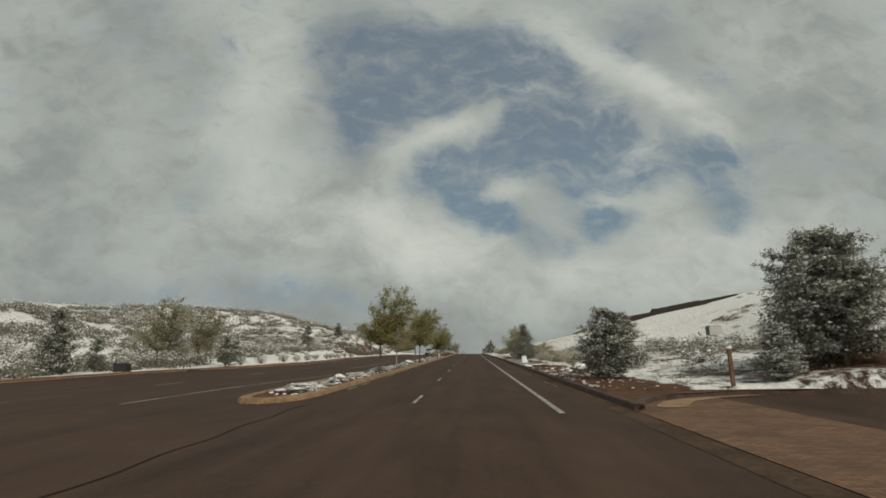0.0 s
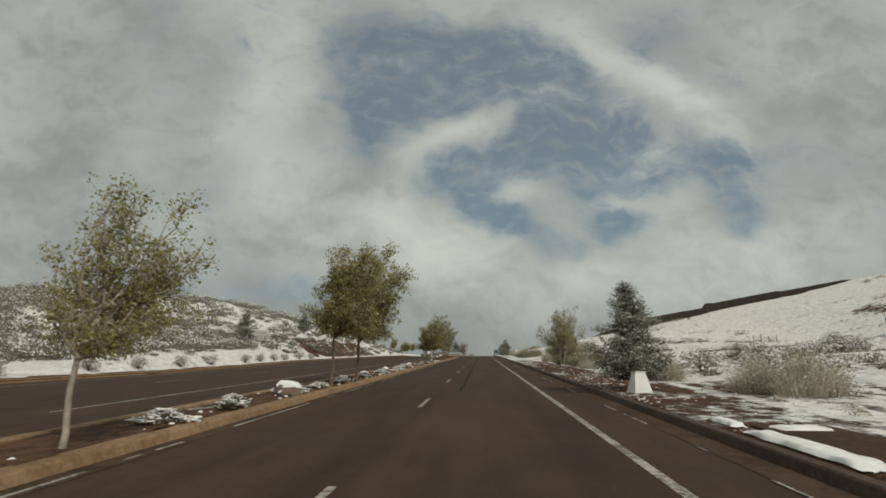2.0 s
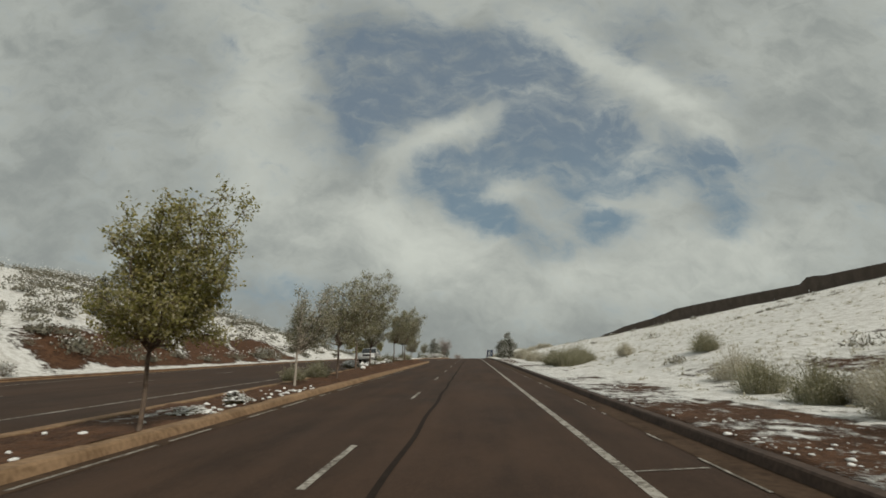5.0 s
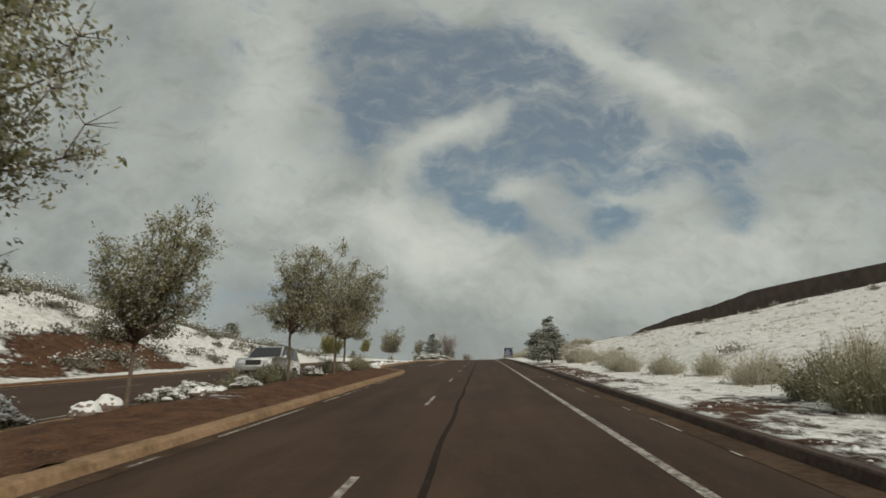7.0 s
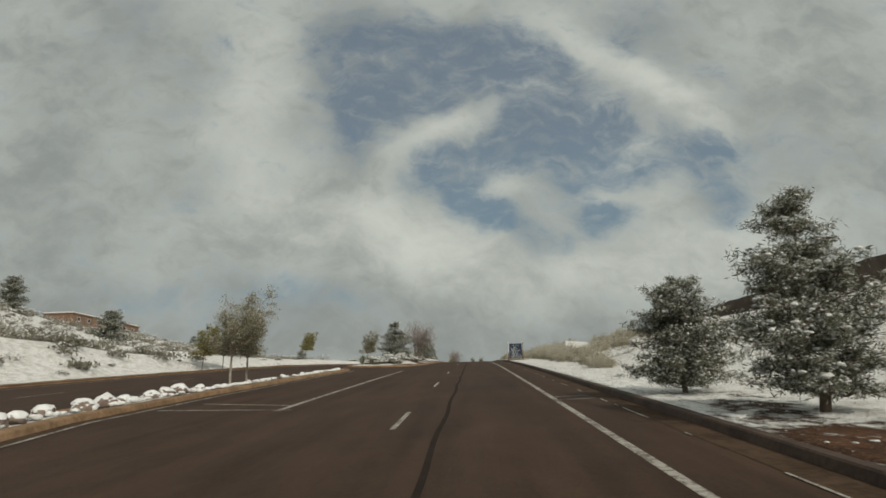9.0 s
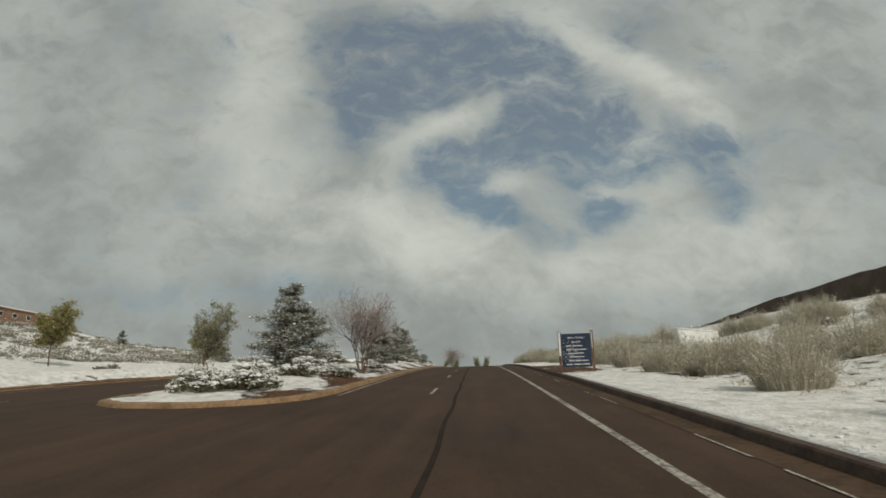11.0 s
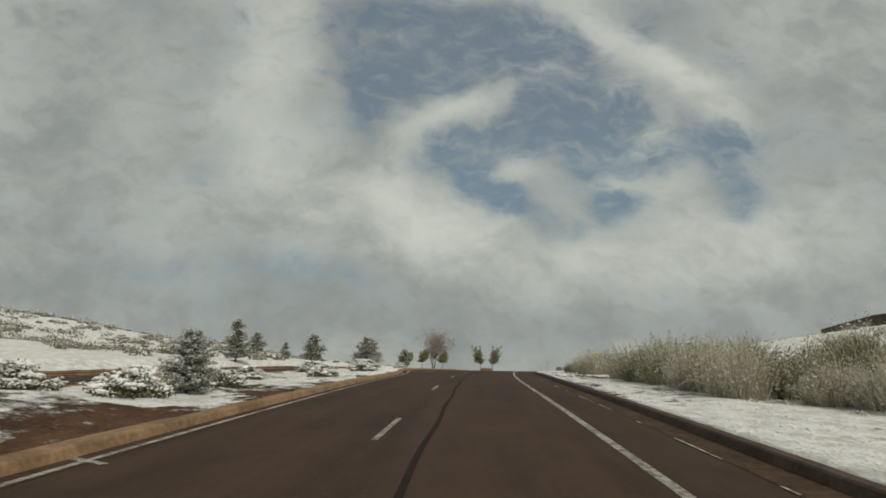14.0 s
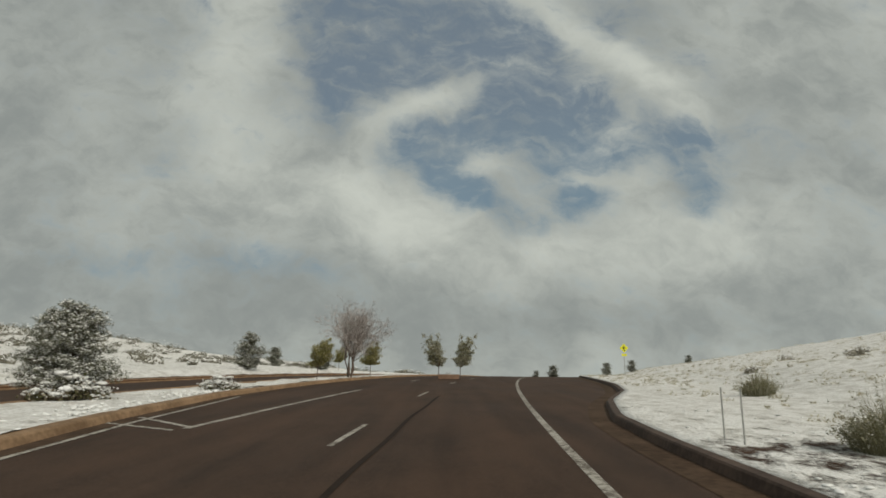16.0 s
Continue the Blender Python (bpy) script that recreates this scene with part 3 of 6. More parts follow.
def street_tree_kit(seed, height=5.4, wide=3.2, leaves=6500, mat="leaf_olive", trunk_mat="bark", stems=1, lean=0.30, thin=1.0, leaf=0.035, bole=0.36):
    """Meshes of a young broad-leaved tree, its crown blown to one side."""
    rng = np.random.default_rng(seed)
    fork = height * rng.uniform(bole - 0.025, bole + 0.025)
    trunks, limbs, twigs = [], [], []
    for s in range(stems):
        off = rng.normal(size=2) * (0.0 if stems == 1 else 0.10)
        top = np.array([off[0] * 3 + lean * 0.06 * fork, off[1] * 3, fork])
        seg, pts = limb(rng, (off[0], off[1], -0.1), top, 0.064 / stems ** 0.4, 0.046 / stems ** 0.4, 5, wob=0.012)
        trunks.append(seg)
        for k in range(int(30 / stems) + 2):
            ang = rng.uniform(0, 6.28)
            hz = rng.uniform(0.0, 1.0) ** 0.85
            reach = wide * 0.5 * (1.0 - 0.5 * (hz - 0.40) ** 2 * 2.2) * rng.uniform(0.40, 1.05)
            start = pts[-1] + np.array([0, 0, rng.uniform(-0.25, 0.1)])
            end = np.array([np.cos(ang) * reach + lean * hz * (height - fork), np.sin(ang) * reach, fork + hz * (height - fork) * 0.97])
            seg, lp = limb(rng, start, end, 0.036, 0.008, 6, wob=0.10)
            limbs += seg
            way = (end - start) / (np.linalg.norm(end - start) + 1e-9)
            for j in range(2, 7):
                for q in range(5 if j > 2 else 2):
                    d = rng.normal(size=3) * np.array([1, 1, 0.75]) + way * 0.8 + np.array([lean, 0, 0.15])
                    d /= np.linalg.norm(d)
                    tw = lp[j] + d * rng.uniform(0.25, 0.55) * wide / 3.2
                    limbs += [(*lp[j], *tw, 0.008, 0.003)]
                    twigs.append((*lp[j], *tw))
    twigs = np.array(twigs)
    twigs = twigs[rng.uniform(size=len(twigs)) < thin]
    knots = 5
    per = max(4, leaves // (len(twigs) * knots))
    t = rng.uniform(0.15, 1.05, (len(twigs), knots, 1))
    K = twigs[:, None, :3] + (twigs[:, None, 3:] - twigs[:, None, :3]) * t + rng.normal(size=(len(twigs), knots, 3)) * 0.10
    C = (K[:, :, None] + rng.normal(size=(len(twigs), knots, per, 3)) * np.array([0.07, 0.07, 0.055])).reshape(-1, 3)
    C = C[C[:, 2] > fork * 0.90]
    V, F = leaf_cards(rng, C, leaf, 1.15)
    return [("trunk", mesh_of("trunk", *tubes(seg, 8), trunk_mat, True)) for seg in trunks] + [
        ("branchwork", mesh_of("branchwork", *tubes(limbs, 5), trunk_mat, True)), ("crown", mesh_of("crown", V, F, mat))]


def conifer_kit(seed, height=4.4, wide=3.0, snow=0.5, blunt=0.0, dense=1.0, bole=0.08, sprays=17, needle=0.0165, flakes=3, clot=0.033):
    """Meshes of a small pine or juniper with snow on its boughs."""
    rng = np.random.default_rng(seed)
    trunk, _ = limb(rng, (0, 0, -0.1), (0.05, 0, height * 0.96), 0.11, 0.012, 8, wob=0.02)
    boughs, cards, clots, hang = [], [], [], []
    n = int(105 * dense)
    for k in range(n):
        hz = bole + (1 - bole) * rng.uniform(0, 1) ** 1.15
        ang = rng.uniform(0, 6.28)
        full = (1 - hz) ** (0.75 - 0.35 * blunt) if hz > 0.16 else (0.75 + 0.25 * hz / 0.16) * 0.87
        reach = wide * 0.5 * full * rng.uniform(0.35, 1.22) + 0.10
        z0 = hz * height
        end = np.array([np.cos(ang) * reach, np.sin(ang) * reach, z0 + reach * rng.uniform(-0.05, 0.50)])
        seg, lp = limb(rng, (0, 0, z0), end, 0.022, 0.006, 4, wob=0.08)
        boughs += seg
        m = max(5, int(15 * reach))
        tt = rng.uniform(0.25, 1.05, m)
        base = np.array([0, 0, z0]) + (end - np.array([0, 0, z0])) * tt[:, None]
        side = rng.normal(size=(m, 3)) * np.array([0.12, 0.12, 0.05]) * (0.5 + reach * 0.55)
        tuft = base + side
        cards.append((tuft[:, None] + rng.normal(size=(m, sprays, 3)) * np.array([0.080, 0.080, 0.055])).reshape(-1, 3))
        pick = tuft[rng.uniform(size=m) < snow]
        if len(pick):
            clots.append((pick[:, None] + rng.normal(size=(len(pick), flakes, 3)) * np.array([0.085, 0.085, 0.025]) + np.array([0, 0, 0.045])).reshape(-1, 3))
    C = np.concatenate(cards)
    V, F = leaf_cards(rng, C, needle, 4.0)
    out = [("trunk", mesh_of("trunk", *tubes(trunk, 8), "bark", True)), ("branchwork", mesh_of("branchwork", *tubes(boughs, 4), "bark", True)),
           ("crown", mesh_of("crown", V, F, "needles"))]
    if clots:
        K = np.concatenate(clots)
        out.append(("snow", mesh_of("snow", *lumps(rng, K, clot if sprays > 8 else 0.055), "snow_clots", True)))
        big = K[rng.uniform(size=len(K)) < 0.05]
        out.append(("snow", mesh_of("snow", *pads(rng, big, 0.058, 0.55), "snow", True)))
    return out


def bare_tree_kit(seed, height=4.9, wide=5.0, stems=7, mat="frosted_twig", fine=1.0):
    """Meshes of a leafless tree of several stems with frosted twigs."""
    rng = np.random.default_rng(seed)
    stem_rows, twig_rows = [], []

    def grow(p, d, length, r, level):
        q = p + d * length
        seg, pts = limb(rng, p, q, r, r * 0.62, 3 if level < 3 else 2, wob=0.07)
        (stem_rows if level < 2 else twig_rows).extend(seg)
        if level >= 5 or r < 0.0028:
            return
        for _ in range((5, 4, 4, 4, 4)[level] if level < 4 else int(3 + fine)):
            nd = d + rng.normal(size=3) * (0.34 + 0.06 * level) + np.array([0.08, 0, 0.10])
            nd /= np.linalg.norm(nd)
            grow(pts[rng.integers(1 if level else 2, len(pts))], nd, length * rng.uniform(0.48, 0.80), max(r * 0.56, 0.0043), level + 1)

    for s in range(stems):
        a = s * 6.283 / stems + rng.uniform(-0.3, 0.3)
        d = np.array([np.cos(a) * wide * rng.uniform(0.02, 0.075), np.sin(a) * wide * rng.uniform(0.02, 0.075), 1.0])
        d /= np.linalg.norm(d)
        grow(np.array([np.cos(a) * 0.10, np.sin(a) * 0.10, -0.1]), d, height * 0.40, 0.042, 0)
    return [("stemwork", mesh_of("stemwork", *tubes(stem_rows, 6), "bark", True)), ("twiggery", mesh_of("twiggery", *tubes(twig_rows, 3), mat))]


def brush_kit(seed, height=1.4, wide=2.2, blades=700, mat="straw", arch=0.5, snow=110, thick=0.0048):
    """Meshes of a bush of long thin stems that fan out of one crown."""
    rng = np.random.default_rng(seed)
    a = rng.uniform(0, 6.283, blades)
    edge = np.sqrt(rng.uniform(0, 1, blades))
    r0 = edge * wide * 0.34
    tilt = np.clip(edge * 0.75 + rng.normal(size=blades) * 0.18, 0.02, 1.1)
    L = height * rng.uniform(0.45, 1.08, blades) * (1 - 0.5 * edge ** 2)
    tuft = rng.integers(0, 16, blades)
    L = L * rng.uniform(0.55, 1.18, 16)[tuft]
    a = rng.uniform(0, 6.283, 16)[tuft] + rng.normal(size=blades) * 0.45
    out = np.stack([np.cos(a), np.sin(a), np.zeros(blades)], -1)
    out = out + rng.normal(size=out.shape) * np.array([0.35, 0.35, 0.0])
    P = np.stack([np.cos(a), np.sin(a), np.zeros(blades)], -1) * r0[:, None] - np.array([0, 0, 0.05])
    reach = tilt * L * 0.75
    mid = P + out * (reach * 0.40)[:, None] + np.array([0, 0, 1.0]) * (L * 0.62)[:, None]
    tip = P + out * reach[:, None] + np.array([0, 0, 1.0]) * (L * (1 - arch * tilt * 0.55))[:, None] + rng.normal(size=(blades, 3)) * 0.06
    side = np.cross(out, (0, 0, 1.0)) * thick
    V = np.stack([P - side, P + side, mid + side * 0.9, mid - side * 0.9, tip + side * 0.5, tip - side * 0.5], 1).reshape(-1, 3)
    i = np.arange(blades)[:, None] * 6
    F = np.concatenate([i + np.array([0, 1, 2, 3]), i + np.array([3, 2, 4, 5])])
    k = rng.integers(0, blades, int(blades * 2.2))
    t = rng.uniform(0.45, 1.0, (len(k), 1))
    C = mid[k] + (tip[k] - mid[k]) * (t * 2 - 1).clip(0, 1) + rng.normal(size=(len(k), 3)) * 0.04
    V2, F2 = leaf_cards(rng, C, 0.020, 1.9)
    out_p = [("stemwork", mesh_of("stemwork", V, F, mat)), ("flower_head", mesh_of("flower_head", V2, F2, mat))]
    if snow:
        C = np.stack([rng.normal(size=snow) * wide * 0.24, rng.normal(size=snow) * wide * 0.24, rng.uniform(0.25, 0.95, snow) * height * 0.8], -1)
        out_p.append(("snow", mesh_of("snow", *lumps(rng, C, 0.017), "snow_clots", True)))
    return out_p


def cushion_kit(seed, height=0.7, wide=1.2, leaves=900, mat="sage_leaf", snow=140, clot=0.05):
    """Meshes of a low rounded shrub with snow lying in it."""
    rng = np.random.default_rng(seed)
    n = 26
    a, hz = rng.uniform(0, 6.28, n), rng.uniform(0.15, 0.95, n)
    rad = wide * 0.5 * np.sqrt(1 - hz ** 2 * 0.8) * rng.uniform(0.35, 1.0, n)
    tips = np.stack([np.cos(a) * rad, np.sin(a) * rad, hz * height], -1)
    rows = [(0, 0, -0.05, *(t * np.array([0.9, 0.9, 0.9])), 0.014, 0.005) for t in tips]
    C = (tips[:, None] + rng.normal(size=(n, leaves // n, 3)) * np.array([0.13, 0.13, 0.10]) * wide).reshape(-1, 3)
    C = C[C[:, 2] > 0.01]
    V, F = leaf_cards(rng, C, 0.026 * (0.6 + 0.4 * wide), 1.5)
    out = [("stemwork", mesh_of("stemwork", *tubes(rows, 4), "bark")), ("foliage", mesh_of("foliage", V, F, mat))]
    if snow:
        T = tips[rng.integers(0, n, snow)] + rng.normal(size=(snow, 3)) * np.array([0.12, 0.12, 0.04]) * wide + np.array([0, 0, 0.08 * height])
        T = T[T[:, 2] > 0.03]
        out.append(("snow", mesh_of("snow", *lumps(rng, T, clot), "snow_clots", True)))
    return out


def snow_shrub_kit(seed, height=0.55, wide=1.3, leaves=1500, mat="shrub_leaf", count=80):
    """Meshes of a low leafy shrub pressed down under cushions of snow."""
    rng = np.random.default_rng(seed)
    n = 40
    a, rad = rng.uniform(0, 6.28, n), np.sqrt(rng.uniform(0, 1, n)) * wide * 0.5
    top = height * (1 - (rad / (wide * 0.5)) ** 2 * 0.7) * rng.uniform(0.55, 1.0, n)
    tips = np.stack([np.cos(a) * rad, np.sin(a) * rad, top], -1)
    rows = [(0, 0, -0.05, *t, 0.012, 0.004) for t in tips]
    k = rng.integers(0, n, leaves)
    C = tips[k] * np.stack([np.ones(leaves), np.ones(leaves), rng.uniform(0.2, 1.0, leaves)], -1) + rng.normal(size=(leaves, 3)) * np.array([0.085, 0.085, 0.05])
    C = C[C[:, 2] > 0.0]
    V, F = leaf_cards(rng, C, 0.026, 1.5)
    T = tips[rng.integers(0, n, count)] + np.array([0, 0, 0.02]) + rng.normal(size=(count, 3)) * np.array([0.05, 0.05, 0.01])
    V2, F2 = pads(rng, T, (0.030 + 0.014 * wide) * rng.uniform(0.5, 2.0, count), 0.42)
    T3 = tips[rng.integers(0, n, count * 9)] + rng.normal(size=(count * 9, 3)) * np.array([0.10, 0.10, 0.03])
    V3, F3 = lumps(rng, T3, 0.030)
    return [("stemwork", mesh_of("stemwork", *tubes(rows, 4), "bark")), ("foliage", mesh_of("foliage", V, F, mat)), ("snow", mesh_of("snow", V2, F2, "snow", True)),
            ("snow", mesh_of("snow", V3, F3, "snow_clots", True))]


def plant(kind, variant, u, y, scale, turn, label, category, group="", name="", dz=0.0, on=None):
    """Stands one plant out of its kit on the ground at offset u, station y."""
    key = (kind, variant)
    if key not in KIT:
        KIT[key] = KITS[kind](variant)
    root = new(name or kind)
    z = gz(u, y) if on is None else float(road_z(y) + berm(u, y)) + on
    root.location = (u + float(lat(y)), y, z + dz)
    root.rotation_euler = (0, 0, radians(turn))
    root.scale = (scale, scale, scale) if not isinstance(scale, tuple) else scale
    for nm, me in KIT[key]:
        piece = part(nm, me, root)
        if nm != "trunk":
            piece["kind"] = "stuff"
    return tagged(root, label, category, group)


KITS = {
    "far_tree": lambda v: street_tree_kit(100 + v, leaves=9000, wide=3.3, leaf=0.058),
    "far_pale_tree": lambda v: street_tree_kit(100 + v, leaves=12000, wide=3.6, leaf=0.05, mat="leaf_frosted", thin=0.9, bole=0.28),
    "far_pine": lambda v: conifer_kit(200 + v, 4.4, 3.3, (0.6, 0.95, 0.4)[v % 3], blunt=0.35, dense=1.1, sprays=6, needle=0.034, flakes=1),
    "far_juniper": lambda v: conifer_kit(240 + v, 4.2, 3.8, (0.6, 1.0)[v % 2], blunt=1.0, dense=1.3, bole=0.03, sprays=6, needle=0.034, flakes=1),
    "street_tree": lambda v: street_tree_kit(100 + v, leaves=30000, wide=3.3),
    "frosted_tree": lambda v: street_tree_kit(100 + v, leaves=21000, wide=3.3, mat="leaf_frosted", thin=0.85, leaf=0.033),
    "thin_tree": lambda v: street_tree_kit(140 + v, height=4.6, wide=2.8, leaves=16000, mat="leaf_olive" if v == 0 else "leaf_pale", trunk_mat="pale_bark", thin=0.85, leaf=0.028),
    "clump_tree": lambda v: street_tree_kit(160 + v, height=4.4, wide=3.4, leaves=26000, mat="leaf_olive", trunk_mat="pale_bark", stems=3, lean=-0.12, thin=0.74, leaf=0.024, bole=0.27) if v == 0 else street_tree_kit(160 + v, height=4.9, wide=2.6, leaves=21000, mat="leaf_frosted", trunk_mat="bark", stems=3, lean=-0.02, thin=0.8, leaf=0.026, bole=0.2),
    "pine": lambda v: conifer_kit(200 + v, 4.4, 3.3, (0.5, 0.8, 0.35)[v % 3], blunt=0.45, dense=1.65),
    "juniper": lambda v: conifer_kit(240 + v, 4.2, 3.8, (0.5, 0.95)[v % 2], blunt=1.0, dense=1.7, bole=0.03, sprays=15, needle=0.020, flakes=2, clot=0.052),
    "bare_tree": lambda v: bare_tree_kit(300 + v),
    "bare_bush": lambda v: bare_tree_kit(340 + v, 4.2, 3.2, 7),
    "brush": lambda v: brush_kit(400 + v, 1.5, 2.4, 1800, ("straw", "straw", "olive_blades")[v % 3], (0.4, 0.9, 0.5)[v % 3]),
    "sage": lambda v: cushion_kit(500 + v),
    "green_shrub": lambda v: brush_kit(540 + v, 0.85, 1.15, 1100, "olive_blades", 0.5, 25, 0.0042),
    "snow_shrub": lambda v: snow_shrub_kit(560 + v),
    "tall_shrub": lambda v: snow_shrub_kit(580 + v, 1.35, 1.7, 5200, "shrub_leaf", 150),
}
# ---- ground, road, kerbs ----
near_y = np.arange(-40.0, 440.1, 0.9)
all_y = np.concatenate([[-380, -250, -150, -90, -60], near_y, 450 + np.geomspace(1, 2700, 34)])
right_u = np.concatenate([[3.777, 3.785], np.arange(4.05, 9.1, 0.35), np.arange(9.6, 30, 0.9), np.arange(31, 70, 2.2), 72 + np.geomspace(1, 1500, 20)])
left_k = np.concatenate([[0.0, 0.03], np.arange(0.3, 12.1, 0.55), np.arange(13, 40, 1.1), np.arange(42, 92, 3), 94 + np.geomspace(1, 1500, 20)])
table = np.concatenate([np.stack([far_kerb(all_y) - k for k in left_k[::-1]], 1), np.zeros((len(all_y), 1)) - 8.0, right_u[None] + (right_kerb(all_y) - 3.56)[:, None]], 1)
ground, U, Y = sheet("ground", table, all_y, cross, "earth_and_snow", label="red-brown earth and dead grass under thin patchy snow", category="ground")
layer = ground.data.attributes.new("bare", "FLOAT", "POINT")
layer.data.foreach_set("value", bare(U, Y).astype(np.float32).ravel())

road_y = np.concatenate([np.arange(-60, 480, 2.0), np.arange(480, 900, 20)])
road_u = np.stack([far_kerb(road_y) + (right_kerb(road_y) - 0.3 - far_kerb(road_y)) * i / 30 for i in range(31)], 1)
sheet("road", road_u, road_y, lambda u, y: 0.0 * u, "asphalt", label="worn reddish-brown asphalt of a divided road", category="road")


def ribbon(name, uy, width, mat, lift=0.004, label="", category="road marking", group="", broken=0.0):
    """A flat painted strip along offset and station pairs."""
    uy = np.asarray(uy, float)
    d = np.gradient(uy, axis=0)
    d /= np.linalg.norm(d, axis=1)[:, None]
    nrm = np.stack([d[:, 1], -d[:, 0]], -1) * width / 2
    A, B = uy - nrm, uy + nrm
    V = np.stack([A, B], 1).reshape(-1, 2)
    V3 = np.stack([V[:, 0] + lat(V[:, 1]), V[:, 1], road_z(V[:, 1]) + lift], -1)
    i = np.arange(len(uy) - 1)[:, None] * 2
    if broken:
        i = i[np.sin(uy[:-1, 1] * 1.9) + np.sin(uy[:-1, 1] * 0.73 + 1.0) + 0.6 * np.sin(uy[:-1, 1] * 5.1) > broken]
    ob = new(name, mesh_of(name, V3, i + np.array([0, 1, 3, 2]), mat))
    return tagged(ob, label, category, group, kind="structure")


def along(u, y0, y1, step=2.0):
    n = max(2, int(abs(y1 - y0) / step) + 1)
    return [(u, y0 + (y1 - y0) * i / (n - 1)) for i in range(n)]


def resample(pts, step=0.6):
    pts = np.asarray(pts, float)
    s = np.concatenate([[0], np.cumsum(np.linalg.norm(np.diff(pts, axis=0), axis=1))])
    t = np.linspace(0, s[-1], max(3, int(s[-1] / step)))
    return np.stack([np.interp(t, s, pts[:, k]) for k in (0, 1)], -1)


def swept_kerb(name, path, profile, mat, label, closed=False):
    """A kerb of a given cross-section (inward offset, height) along offset and station pairs; inward is to the path's left."""
    path = np.asarray(path, float)
    if closed:
        d = np.roll(path, -1, 0) - np.roll(path, 1, 0)
    else:
        d = np.gradient(path, axis=0)
    d /= np.linalg.norm(d, axis=1)[:, None] + 1e-9
    inward = np.stack([-d[:, 1], d[:, 0]], -1)
    P = np.stack([path + inward * o for o, _ in profile], 1)
    wob = 0.006 * waves(P[..., 0] * 0 + P[..., 1], P[..., 1], 0.9, 2.0)
    Z = road_z(P[..., 1]) + np.array([h for _, h in profile])[None] + wob * (np.array([h for _, h in profile]) > 0.02)
    V = np.stack([P[..., 0] + lat(P[..., 1]), P[..., 1], Z], -1)
    if closed:
        V = np.concatenate([V, V[:1]])
    faces = grid_faces(V.shape[0], V.shape[1])
    if not closed:
        m, last = V.shape[1], (V.shape[0] - 1) * V.shape[1]
        ends = [(b0 + i, b0 + i + 1, b0 + m - 2 - i, b0 + m - 1 - i) for b0 in (0, last) for i in range(m // 2 - 1)]
        faces = np.concatenate([faces, np.array(ends)])
    ob = new(name, mesh_of(name, V.reshape(-1, 3), faces, mat))
    return tagged(ob, label, "kerb", kind="structure")


KERB = [(0.0, -0.05), (0.0, 0.01), (0.035, 0.125), (0.06, 0.15), (0.22, 0.152), (0.24, 0.14), (0.24, -0.05)]
WIDE_KERB = [(0.0, -0.05), (0.0, 0.01), (0.05, 0.12), (0.09, 0.15), (0.36, 0.155), (0.40, 0.14), (0.40, -0.05)]
# right: gutter pan and kerb; the kerb turns into the side road at the start
right_path = [(14.0, 18.9), (9.0, 18.9), (7.2, 18.7), (5.6, 18.0), (4.5, 17.0), (3.9, 15.9), (3.55, 14.6)]
swept_kerb("kerb_return", resample(right_path, 0.3)[::-1], [(-o, h) for o, h in KERB], "shaded_kerb", "low weathered concrete kerb round a corner with shade in its dark colour")
right_line = np.array([(float(right_kerb(y)), y) for y in np.arange(14.6, 470, 0.8)])
# dark all over: the face's shade is in the colour of the kerb
swept_kerb("kerb_right", right_line, [(-o, h) for o, h in KERB], "shaded_kerb", "concrete kerb along the verge with shade put into its dark colour")
gut = np.array([(float(right_kerb(y)) - 0.26, y) for y in np.arange(-30, 470, 1.5)])
ribbon("gutter", resample(gut, 1.5), 0.52, "gutter_concrete", 0.006, "grey-brown concrete gutter pan", "gutter")

# side road and its brick-coloured apron
sheet("side_road", np.linspace(6.6, 60, 40), np.arange(-40, 19.1, 1.5), lambda u, y: 0.01 + 0.0 * u, "asphalt", label="dark asphalt of a side road", category="road")
sheet("apron", np.linspace(3.56, 6.62, 8), np.arange(-10, 19.2, 1.0), lambda u, y: 0.016 + 0.004 * (u - 3.5), "apron_brick", label="reddish concrete apron at the side road", category="pavement")
corner = np.array([(3.78, 14.4), (4.05, 15.6), (4.6, 16.75), (5.75, 17.75), (7.3, 18.45), (9.0, 18.65), (14.0, 18.7)])
cy_ = np.arange(14.4, 19.3, 0.15)
cu_ = np.maximum(np.interp(cy_, corner[:, 1], corner[:, 0]), 3.80)
bit, U, Y = sheet("verge_corner", np.stack([3.70 + (cu_ - 3.72) * i / 9 for i in range(10)], 1), cy_, lambda u, y: 0.148 + 0.015 * waves(u, y, 0.7, 3.0), "earth_and_snow", label="bare red-brown earth at the corner of the verge", category="ground")
layer = bit.data.attributes.new("bare", "FLOAT", "POINT")
layer.data.foreach_set("value", np.full(U.size, 0.86, np.float32))
sheet("corner_pad", np.stack([cu_[4:-5] + 0.30 + i * 0.4 for i in range(3)], 1), cy_[4:-5], lambda u, y: 0.034 + 0.0 * u, "kerb_concrete", label="pale tan concrete corner ramp", category="pavement")

